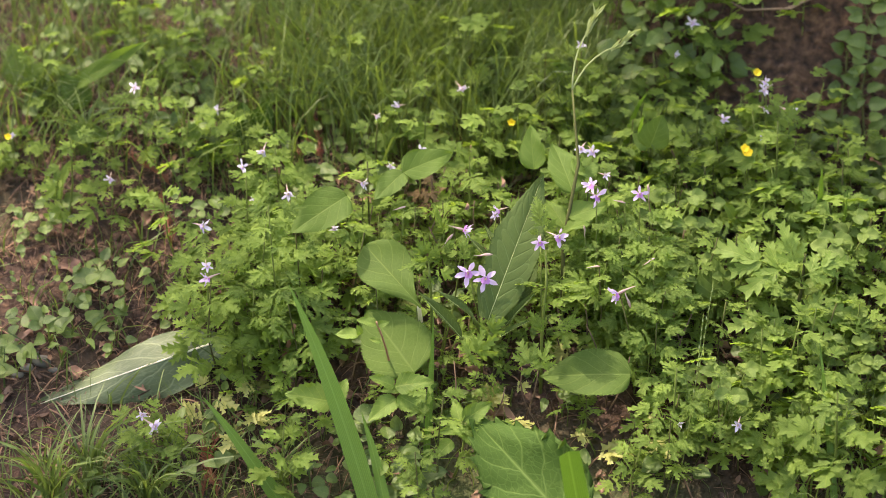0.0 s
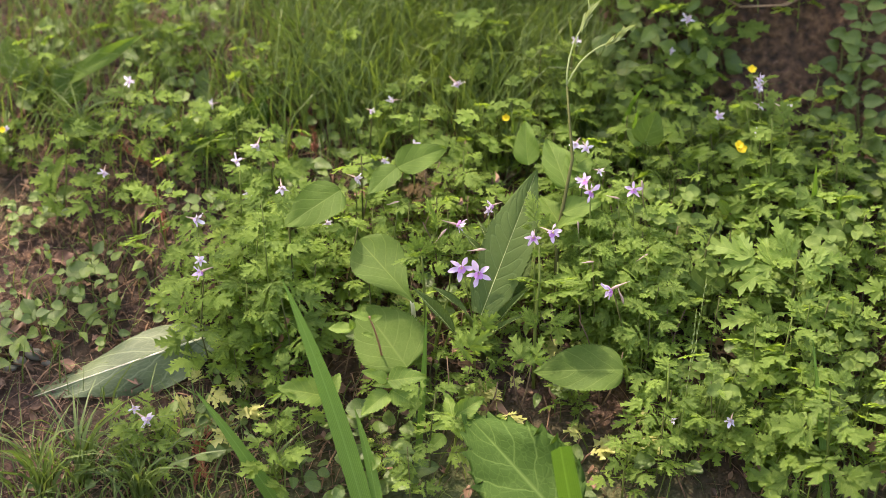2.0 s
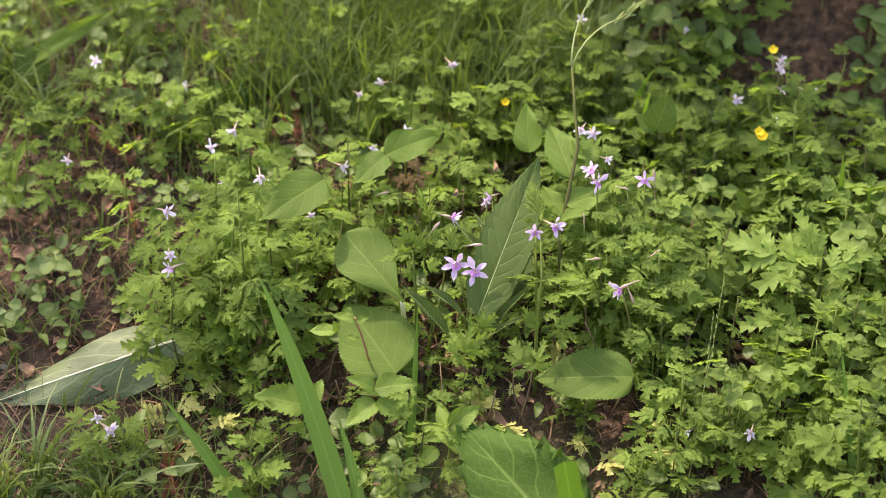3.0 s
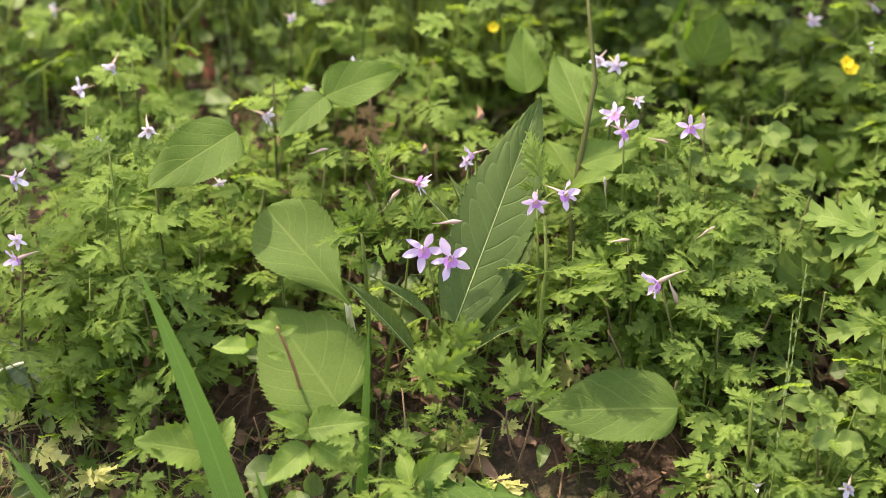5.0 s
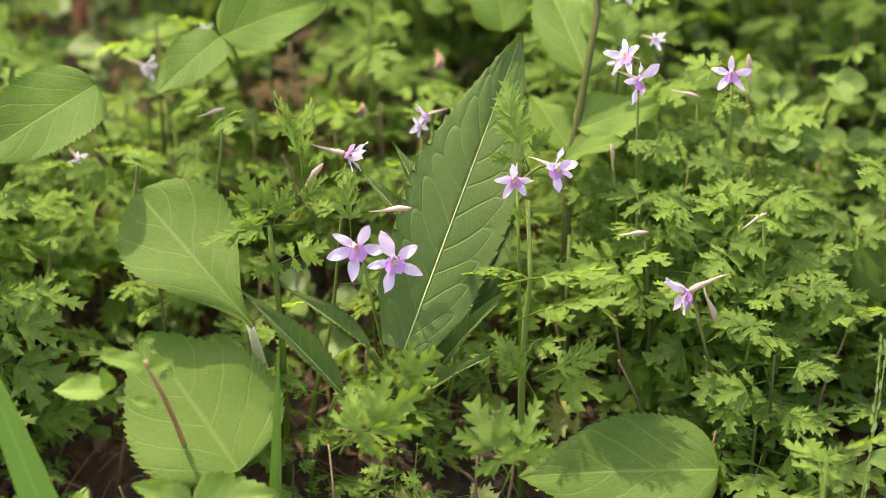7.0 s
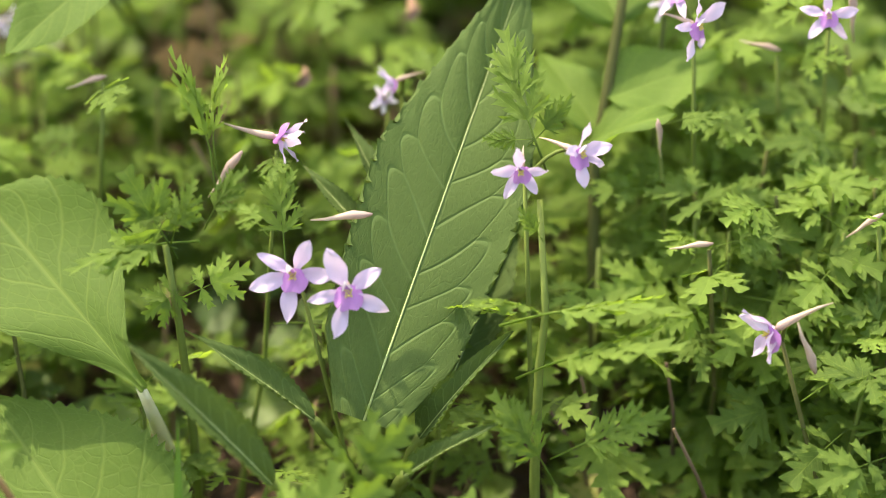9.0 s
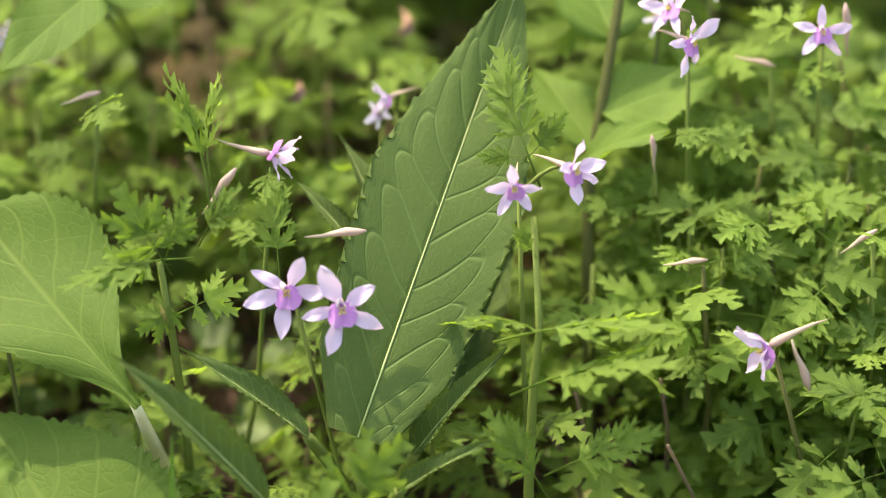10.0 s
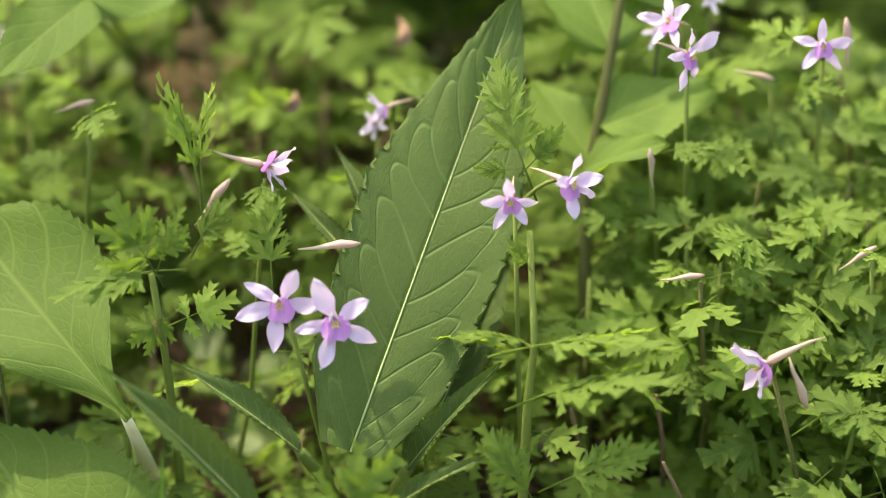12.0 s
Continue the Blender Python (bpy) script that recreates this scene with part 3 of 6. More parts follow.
def add_flower(plant, at, facing, size=0.0105, blue=False, turn=0.0, open_=1.0, spur=0.9, angles=(), cup=0.0):
    """A larkspur bloom: five spread sepals, a violet lip, a small hood and a spur behind. facing: where its mouth looks."""
    f = Vector(facing).normalized()
    z = Vector((0, 0, 1))
    z = (z - f * z.dot(f)).normalized()
    x = f.cross(z)
    m = Matrix.Translation(at) @ Matrix((x, f, z)).transposed().to_4x4() @ pose(0, 0, 0, 0, turn, 0) @ Matrix.Scale(size, 4)
    head = part("flower", SPUR_ME, plant, m @ Matrix.Scale(spur, 4), "pale pinkish spur behind the bloom")
    for k in range(5):
        a = 180 - angles[k] if angles else 90 + 72 * k + RNG.uniform(-11, 11)
        wide = 1 - 0.45 * cup
        tip = Vector((wide * math.cos(radians(a)), 0.28 + 0.55 * cup + RNG.uniform(-0.15, 0.2) - 0.5 * (1 - open_) * (cup == 0), wide * math.sin(radians(a)))) * RNG.uniform(0.92, 1.2)
        part("sepal", SEPALS[blue][(k + (size > 0.0095)) % 4], head, m @ aim((0, 0.1, 0), tip, (RNG.uniform(-0.5, 0.5), 1, RNG.uniform(-0.3, 0.5))))
    for sgn in (-1, 1):
        part("lip", LIPS[1 if blue else 0], head, m @ aim((sgn * 0.03, 0.24, 0.18), (sgn * 0.20, 0.44, -0.40), (sgn * 0.2, 1, 0.3)))
    part("hood", HOOD, head, m @ aim((0, 0.1, 0.05), (0.08, 0.45, 0.42), (0, 0.7, -0.7)))
    part("anther_tuft", STAMEN_ME, head, m)
    return head


def add_bud(plant, at, toward, size=0.015):
    """A closed pale bud with its long spur."""
    s = Soup()
    s.tube([(0, -0.1, 0), (0, 0.05, 0), (0, 0.25, 0.02), (0, 0.42, 0.01), (0, 0.7, -0.02), (0, 1.0, -0.01)], [0.02, 0.065, 0.085, 0.06, 0.034, 0.012], 7)
    part("bud", s.mesh("bud", SPUR), plant, aim(at, Vector(at) + Vector(toward), (0, 0, 1), size), "pale pinkish closed bud")




def larkspur(base, height, lean=(0, 0), leaves=7, size=0.026, rng=RNG, label="", old=0.0, fine=False, low=0.25, high=0.98):
    """One larkspur: a thin upright stem with stalked divided leaves all round it. Returns the empty and the stem's tip."""
    base = Vector(base)
    tip = base + Vector((lean[0], lean[1], height))
    plant = thing("larkspur_plant", base, label or "leafy green larkspur with finely cut leaves, growing in soil", "wildflower", "larkspurs in the patch")
    mid = base.lerp(tip, 0.5) + Vector((rng.uniform(-1, 1), rng.uniform(-1, 1), 0)) * 0.06 * height
    pts = [base - Vector((0, 0, 0.004)), base.lerp(mid, 0.5) + Vector((0, 0, 0.002)), mid, mid.lerp(tip, 0.5), tip]
    pts = [p - base for p in pts]
    part("stem", stem_mesh("stem", pts, 0.00095, 0.0006, STALK if rng.random() < 0.6 else DARK_STALK, 5), plant, Matrix.Translation(base))
    a = rng.uniform(0, 6.28)
    for k in range(leaves):
        f = low + (high - low) * k / max(1, leaves - 1)
        a += 2.4 + rng.uniform(-0.4, 0.4)
        q = base + (pts[2] * (f / 0.5) if f < 0.5 else pts[2].lerp(pts[4], (f - 0.5) / 0.5))
        sz = size * (1.15 - 0.55 * f) * rng.uniform(0.8, 1.2)
        out = Vector((math.cos(a), math.sin(a), 0))
        rise = rng.uniform(0.15, 0.55) if f < 0.9 else rng.uniform(0.4, 0.9)
        st = 0.5 * sz
        start = q + (out + Vector((0, 0, rise * 1.2))).normalized() * st
        tipv = start + (out + Vector((0, 0, rise * 0.5 - 0.1))) * sz
        me = CUTS_OLD[k % 2] if rng.random() < old else (FINE if fine else CUTS)[rng.randrange(8 if fine else len(CUTS))]
        part("leaf", me, plant, aim(start, tipv, (-0.2 * out.x + rng.uniform(-0.45, 0.45), -0.5 - 0.15 * out.y + rng.uniform(-0.5, 0.4), 1), sz))
    return plant, tip


# ---------------------------------------------------------------- the large-leaved rosette behind the lilac pair
HERO_ME = leaf_mesh("leaf", HERO, 0.335, spear, 132, 22, teeth=22, tooth=0.11, fold=0.06, droop=0.05, wave=0.016, pucker=0.0046, pairs=11, slant=0.30, loops=True)
NARROW_ME = leaf_mesh("leaf", HERO, 0.21, lance, 72, 6, teeth=18, tooth=0.22, fold=0.45, droop=0.10, wave=0.02, pucker=0.008, seed=3)


def rib_on(leaf_pose, parent, r=0.006, droop=0.10, material=RIB, upto=0.97):
    s = Soup()
    s.tube([(0, v, -droop * v * v + 0.002) for v in (0.0, 0.15, 0.3, 0.45, 0.6, 0.75, 0.88, upto)],
           [r * (1.25 - 1.1 * v) for v in (0.0, 0.15, 0.3, 0.45, 0.6, 0.75, 0.88, 1.0)], 5)
    part("midrib", s.mesh("midrib", material), parent, leaf_pose, "pale raised midrib")


def rosette():
    root = Vector((0.0232, 0.0273, 0.0180))
    plant = thing("broad_leaved_rosette", root, "dark green rosette with one tall upright puckered toothed leaf", "plant")
    m = aim((0.0202, -0.0078, 0.0798), (0.0683, 0.0669, 0.1820), (-0.05, -0.92, 0.35))
    big = part("leaf", HERO_ME, plant, m, "tall spear-shaped dark green puckered leaf")
    rib_on(m, big, 0.0021, 0.05)
    cam.data.dof.focus_object = big     # the lens keeps its focus on the leaf behind the lilac pair
    crown = Vector((0.0221, -0.0102, 0.0668))
    part("stem", stem_mesh("stem", [root - plant.location, (root.lerp(crown, 0.5)) - plant.location, crown - plant.location], 0.004, 0.003, STALK), plant, Matrix.Translation(root))
    for base, tip, face in (
            ((-0.0031, -0.0340, 0.0774), (-0.0377, -0.0322, 0.1234), (0.5, -0.6, 0.6)),
            ((0.0075, -0.0178, 0.0865), (-0.0241, -0.0096, 0.1125), (0.55, -0.45, 0.7)),
            ((0.0311, 0.0311, 0.1146), (0.0172, 0.0566, 0.1413), (0.5, -0.8, 0.1)),
            ((0.0234, 0.0305, 0.1134), (0.0039, 0.0460, 0.1321), (0.3, -0.7, 0.5)),
            ((0.0307, -0.0249, 0.0732), (0.0543, -0.0266, 0.0912), (-0.2, -0.4, 0.9)),
            ((0.0411, 0.0101, 0.0752), (0.0680, 0.0536, 0.1144), (0.2, -0.8, 0.4)),
            ((0.0350, -0.0033, 0.0712), (0.0578, -0.0072, 0.1065), (-0.4, -0.6, 0.7))):
        mm = aim(base, tip, face)
        q = part("leaf", NARROW_ME, plant, mm, "narrow dark toothed leaf")
        rib_on(mm, q, 0.004, 0.10)
        part("leaf_stalk", stem_mesh("stem", arc(root - plant.location, Vector(base) - plant.location, (0, 0, 0.004), 4), 0.0022, 0.0016, STALK, 5), plant, Matrix.Translation(root))


rosette()

# ---------------------------------------------------------------- round-leaved plants
ROUND_ME = [leaf_mesh("leaf", BROAD, w, ovate, 96, 8, teeth=24, tooth=0.075, fold=f, droop=dr, wave=0.03, pucker=0.006, pairs=5, slant=0.8, seed=sd)
            for w, f, dr, sd in ((0.62, 0.08, 0.10, 1), (0.78, 0.05, 0.12, 2), (0.55, 0.12, 0.16, 3), (0.9, 0.06, 0.1, 4))]
OBO_ME = leaf_mesh("leaf", BROAD, 0.61, obovate, 96, 8, teeth=24, tooth=0.06, fold=0.06, droop=0.10, wave=0.03, pucker=0.006, pairs=5, slant=0.8, seed=6)
CLASP_ME = [leaf_mesh("leaf", CLASP, w, ovate, 72, 8, teeth=18, tooth=0.075, fold=f, droop=dr, wave=0.05, pucker=0.006, pairs=5, slant=0.8, seed=sd) for w, f, dr, sd in ((0.62, 0.08, 0.10, 1), (0.55, 0.12, 0.16, 3))]
ROUND_DARK = leaf_mesh("leaf", BROAD_DARK, 0.74, ovate, 60, 12, teeth=9, tooth=0.30, fold=0.08, droop=0.12, wave=0.05, pucker=0.018, pairs=5, slant=0.8, seed=8)


def broad_leaf_plant(leaves, label, root, stalk=STALK, r=0.0016):
    """Broad stalked leaves that rise from one root. leaves: base, tip, face, which mesh."""
    root = Vector(root)
    plant = thing("broad_leaf_plant", root, label, "plant", "broad-leaved plants")
    for base, tip, face, k in leaves:
        part("leaf", ROUND_DARK if k < 0 else OBO_ME if k == 9 else ROUND_ME[k], plant, aim(base, tip, face))
        part("leaf_stalk", stem_mesh("stalk", arc((0, 0, 0), Vector(base).lerp(Vector(tip), 0.03 if stalk is WHITE_STALK else 0.07) - Vector(face) * 0.0022 - root, (0.001, -0.002, 0.001), 8), r * 1.3, r * (0.55 if stalk is WHITE_STALK else 0.12), stalk, 6), plant, Matrix.Translation(root))


broad_leaf_plant([((-0.0367, -0.0135, 0.0946), (-0.0858, 0.0394, 0.1301), (0.1, -0.8, 0.6), 9)],
                 "round toothed green leaf on a thick white stalk", (-0.0379, 0.0507, 0.0227), WHITE_STALK, 0.0026)
broad_leaf_plant([((-0.0421, -0.0426, 0.0484), (-0.0820, 0.0045, 0.0859), (0.05, -0.65, 0.75), 3)],
                 "large rounded green leaf close to the ground", (-0.0431, 0.0077, 0.0029))
broad_leaf_plant([((0.1397, -0.0398, 0.0452), (0.0632, -0.0435, 0.0488), (0.05, -0.55, 0.85), 0)],
                 "wide toothed green leaf spread flat over the soil", (0.1491, 0.0097, 0.0046))
broad_leaf_plant([((0.0877, -0.1628, -0.0264), (0.0070, -0.0943, 0.0386), (-0.1, -0.65, 0.75), -1)],
                 "large dark toothed leaf with pale veins", (0.0919, -0.1383, -0.0571))
broad_leaf_plant([((-0.0998, 0.0574, 0.1640), (-0.1453, 0.0171, 0.1521), (0.1, -0.6, 0.8), 0)],
                 "pointed green leaf held above cut foliage", (-0.1118, 0.1774, 0.0729))
broad_leaf_plant([((-0.0523, 0.0845, 0.1725), (-0.0079, 0.1123, 0.1821), (0.15, -0.6, 0.8), 2), ((-0.0523, 0.0845, 0.1725), (-0.0764, 0.0567, 0.1627), (-0.1, -0.6, 0.8), 0)],
                 "pair of toothed green leaves among larkspur", (-0.0559, 0.2153, 0.0909))
broad_leaf_plant([((0.2154, 0.0430, 0.0710), (0.2154, 0.0602, 0.1033), (0, -0.75, 0.65), 3), ((0.2128, 0.0477, 0.0628), (0.1885, 0.0575, 0.0770), (0, -0.6, 0.8), 1)],
                 "rounded bright green leaves among cut foliage", (0.2204, 0.0771, 0.0349))
broad_leaf_plant([((0.2498, -0.0419, 0.0134), (0.1784, -0.0402, 0.0124), (0, -0.5, 0.85), 2)], "low broad green leaf in dappled light", (0.2557, -0.0230, -0.0084))
broad_leaf_plant([((0.1669, 0.1730, 0.1536), (0.1769, 0.1747, 0.1845), (0, -0.8, 0.5), 3), ((0.1659, 0.1730, 0.1536), (0.1517, 0.1785, 0.1660), (0, -0.7, 0.6), 1)],
                 "broad green leaf on a tall stalk behind larkspur", (0.1730, 0.2412, 0.0986))
broad_leaf_plant([((-0.3693, 0.1968, 0.0917), (-0.3600, 0.1936, 0.1306), (-0.7, -0.5, 0.6), 2), ((-0.3659, 0.1938, 0.0904), (-0.3791, 0.1890, 0.0985), (-0.3, -0.3, 0.9), 2)],
                 "pale green seedling leaf on bare soil", (-0.3697, 0.1985, 0.0822))
broad_leaf_plant([((-0.1981, 0.2620, 0.1207), (-0.2058, 0.2694, 0.1537), (-0.3, -0.8, 0.4), -1), ((-0.1941, 0.2659, 0.1217), (-0.1793, 0.2598, 0.1593), (0.3, -0.8, 0.4), -1), ((-0.1993, 0.2650, 0.1222), (-0.2181, 0.2467, 0.1452), (0, -0.8, 0.4), -1)],
                 "dark upright leaves at the foot of grass", (-0.1973, 0.2698, 0.1140))
broad_leaf_plant([((-0.4151, 0.3147, 0.1517), (-0.4254, 0.3317, 0.1878), (0, -0.7, 0.6), 1), ((-0.4124, 0.3147, 0.1517), (-0.3923, 0.3165, 0.1742), (0, -0.6, 0.7), 1), ((-0.3642, 0.2424, 0.1329), (-0.3222, 0.2418, 0.1360), (0, -0.6, 0.8), 2),
                  ((-0.3530, 0.2829, 0.1429), (-0.3729, 0.2904, 0.1741), (0, -0.7, 0.6), 1)],
                 "broad green leaves in grass", (-0.4069, 0.3234, 0.1360))

LONG_ME = leaf_mesh("leaf", BROAD, 0.17, lance, 20, 4, fold=0.2, droop=0.12, wave=0.03, seed=5)
plant = thing("strap_leaf_plant", (-0.3742, 0.3105, 0.1331), "long pale green strap leaf leaning over grass", "plant")
part("leaf_stalk", stem_mesh("stalk", arc((0, 0, 0), Vector((-0.3682, 0.2935, 0.1566)) - plant.location, (0, 0, 0.002), 4), 0.0014, 0.001, STALK, 5), plant)
part("leaf", LONG_ME, plant, aim((-0.3682, 0.2935, 0.1566), (-0.2882, 0.2693, 0.2197), (0.2, -0.7, 0.7)))


FURL = leaf_mesh("furled_leaf", DOWNY, 0.20, lance, 12, 3, teeth=6, tooth=0.2, fold=0.7, droop=0.2, wave=0.04, seed=12)


def tall_stalk():
    """The plant behind the upright leaf: clasping leaves on a tall stem that forks into two furry shoots."""
    root = Vector((0.0850, 0.0375, 0.0840))
    root.z = ground_height(root.x, root.y)
    plant = thing("tall_budding_plant", root, "tall green stem with clasping leaves and two furry shoot tips", "plant")
    a, b = Vector((0.0856, 0.0571, 0.1209)), Vector((0.0988, 0.0929, 0.1775))
    fork = Vector((0.0937, 0.1269, 0.2309))
    part("stem", stem_mesh("stem", [q - root for q in (root, a, b, b.lerp(fork, 0.5), fork)], 0.0020, 0.0008, DARK_STALK, 8), plant, Matrix.Translation(root))
    for base, tip, face, k in (((0.0942, 0.0807, 0.1546), (0.0786, 0.1262, 0.1869), (0.2, -0.8, 0.5), 2), ((0.0900, 0.0663, 0.1383), (0.1255, 0.0816, 0.1456), (-0.1, -0.5, 0.8), 0),
                               ((0.0877, 0.0662, 0.1274), (0.0725, 0.0933, 0.1464), (0.4, -0.8, 0.3), 2), ((0.0972, 0.0928, 0.1668), (0.1183, 0.1274, 0.1680), (0, -0.6, 0.8), 0),
                               ((0.0849, 0.0606, 0.1275), (0.1046, 0.0476, 0.1457), (0, -0.3, 0.9), 2), ((0.0615, 0.1182, 0.1591), (0.0579, 0.1336, 0.1944), (-0.2, -0.8, 0.4), 0)):
        part("leaf", CLASP_ME[k // 2], plant, aim(base, tip, face))
    for tip, sag in (((0.1163, 0.1651, 0.2813), (-0.006, 0, 0.004)), ((0.1447, 0.1554, 0.2632), (-0.006, 0, 0.008))):
        tip = Vector(tip)
        pts = arc(fork - root, tip - root, sag, 6)
        shoot = part("shoot", stem_mesh("shoot", pts, 0.0008, 0.0006, DOWNY, 6), plant, Matrix.Translation(root))
        for k in range(7):
            q = fork.lerp(tip, 0.72 + 0.04 * k) + Vector(sag) * 0.5
            d = (tip - fork).normalized() + Vector((RNG.uniform(-0.35, 0.35), RNG.uniform(-0.2, 0.2), RNG.uniform(-0.1, 0.25)))
            part("furled_leaf", FURL, shoot, aim(q, q + d * 0.017, (RNG.uniform(-1, 1), -0.8, 0.4)))


tall_stalk()

# ---------------------------------------------------------------- fallen leaf
FALLEN_ME = leaf_mesh("fallen_leaf", PALE, 0.30, lance, 30, 8, teeth=0, fold=-0.25, droop=0.04, wave=0.03, pucker=0.010, pairs=6, seed=9)
fm = aim((-0.2029, 0.0257, 0.0427), (-0.3730, -0.0124, -0.0013), (-0.15, -0.62, 0.75))
fallen = lone("fallen_leaf", FALLEN_ME, "large fallen grey-green leaf with a glossy pale midrib, lying on litter", "leaf", fm)
rib_on(fm, fallen, 0.005, 0.04, WHITE_STALK)

# ---------------------------------------------------------------- broad grass blades in front
def broad_grass(label, blades):
    """A grass plant with a few broad blades: base, tip, bow, width, and whether the tip is cut off."""
    root = Vector(blades[0][0])
    plant = thing("broad_grass", root, label, "grass", "broad grasses")
    for base, tip, sag, w, cut in blades:
        s = Soup()
        strip(s, [q - root for q in arc(base, tip, sag, 14)],
              [w * (0.85 + 0.15 * math.sin(3 * i / 14)) * (1.0 if cut else (1 - (i / 14) ** 2.6)) + 0.0004 for i in range(15)], (1, 0.25, 0))
        part("blade", s.mesh("blade", BLADE), plant, Matrix.Translation(root))


broad_grass("wide glossy green grass blades arching up from the soil", [
    ((-0.0721, -0.1345, -0.0541), (-0.1441, -0.0485, 0.1353), (0.004, 0, 0.004), 0.018, False), ((-0.1318, -0.1367, -0.0583), (-0.2145, -0.0916, 0.0543), (0.002, 0, 0.002), 0.013, False),
    ((-0.0619, -0.1345, -0.0541), (-0.0854, -0.0804, 0.0327), (0.002, 0, 0.002), 0.010, False)])
broad_grass("broad bright green grass blade cut off short", [((0.1035, -0.1700, -0.0720), (0.0806, -0.1800, 0.0580), (0, 0, 0.0), 0.019, True)])
broad_grass("tall upright dark green grass blade", [((0.3066, -0.1337, -0.0547), (0.2935, -0.0518, 0.0864), (0.001, 0, 0), 0.0065, False)])
broad_grass("tall pale green grass blade among herbs", [((0.3113, 0.1351, 0.0546), (0.3141, 0.1239, 0.1591), (0.002, 0, 0), 0.008, False), ((0.3299, 0.1283, 0.0525), (0.3370, 0.1170, 0.1376), (0.002, 0, 0), 0.004, False)])
broad_grass("slender upright grass stem beside larkspur", [((-0.0342, -0.0807, -0.0339), (-0.0260, -0.0343, 0.0980), (0.001, 0, 0.0), 0.006, False)])
broad_grass("pale green grass blades behind larkspur flowers", [((0.1477, 0.2403, 0.0991), (0.1687, 0.2173, 0.1900), (-0.004, 0, 0.01), 0.006, False), ((0.1627, 0.2273, 0.0938), (0.1621, 0.1904, 0.1800), (-0.003, 0, 0.004), 0.006, False)])


def seed_stalk(base, tip, sag, n=9):
    b, t = Vector(base), Vector(tip)
    pts = [q - b for q in arc(b, t, sag, 8)]
    plant = thing("grass_seed_stalk", b, "thin pale grass stalk with small seed heads", "grass")
    part("stem", stem_mesh("stalk", pts, 0.0005, 0.0003, STALK, 5), plant, Matrix.Translation(b))
    me = leaf_mesh("seed", RIB, 0.24, ovate, 5, 1, fold=0.4, seed=2)
    for k in range(n):
        q = b + pts[5].lerp(pts[8], k / n)
        part("seed", me, plant, aim(q, q + Vector((RNG.uniform(-0.3, 0.3), -0.2, 1)), (0, -1, 0), 0.0046))


seed_stalk((0.1697, -0.1226, -0.0510), (0.1987, -0.0332, 0.1001), (0.003, 0, 0))
seed_stalk((0.1660, -0.1069, -0.0448), (0.2088, -0.0036, 0.1133), (0.004, 0, 0))

# ---------------------------------------------------------------- shrub seedling with a red stem, and other seedlings
OVAL = [leaf_mesh("leaflet", FRESH, w, ovate, 36, 4, teeth=9, tooth=0.18, fold=0.16, droop=0.14, wave=0.04, pucker=0.008, pairs=5, slant=0.8, seed=k) for k, w in enumerate((0.58, 0.66, 0.74))]


def seedling(root, top, leaflets, label, stalk=RED_STALK, r=0.0014):
    root, top = Vector(root), Vector(top)
    plant = thing("shrub_seedling", root, label, "seedling", "shrub seedlings")
    part("stem", stem_mesh("stem", arc((0, 0, 0), top - root, (0.004, 0, 0), 6), r, r * 0.6, stalk, 6), plant, Matrix.Translation(root))
    for k, (base, tip, face) in enumerate(leaflets):
        base = Vector(base)
        part("leaflet", OVAL[k % 3], plant, aim(base, base.lerp(Vector(tip), 0.84), face))


seedling((-0.0611, -0.0073, -0.0031), (-0.0727, -0.0580, 0.1059), [
    ((-0.0732, -0.0580, 0.1038), (-0.0917, -0.0580, 0.1103), (0, -0.5, 0.85)), ((-0.0874, -0.0580, 0.0935), (-0.1110, -0.0580, 0.0960), (0, -0.45, 0.9)), ((-0.0860, -0.0580, 0.0940), (-0.0889, -0.0580, 0.1046), (0.3, -0.8, 0.5)), ((-0.0697, -0.0580, 0.0869), (-0.0808, -0.0580, 0.0913), (0, -0.6, 0.8)), ((-0.0715, -0.0580, 0.1027), (-0.0604, -0.0580, 0.1073), (0, -0.7, 0.6))], "young seedling with bright green leaves on a red stem")
seedling((-0.0602, 0.0001, -0.0007), (-0.0586, -0.0693, 0.0536), [
    ((-0.0586, -0.0703, 0.0516), (-0.0813, -0.0738, 0.0664), (0, -0.5, 0.85)), ((-0.0575, -0.0704, 0.0516), (-0.0204, -0.0758, 0.0627), (0, -0.6, 0.85)),
    ((-0.1088, -0.0764, 0.0402), (-0.1549, -0.0802, 0.0544), (0, -0.6, 0.8)), ((-0.1088, -0.0771, 0.0389), (-0.0942, -0.0564, 0.0565), (0.2, -0.8, 0.5)),
    ((-0.0573, -0.0749, 0.0431), (-0.0824, -0.1013, 0.0359), (-0.2, -0.7, 0.6)), ((-0.0550, -0.0738, 0.0451), (-0.0246, -0.0900, 0.0359), (0.1, -0.7, 0.6)),
    ((-0.0527, -0.0716, 0.0493), (-0.0737, -0.0716, 0.0493), (0, -0.5, 0.8)), ((-0.0503, -0.0716, 0.0493), (-0.0269, -0.0668, 0.0583), (0, -0.6, 0.8))],
    "low seedling with oval bright green leaflets")
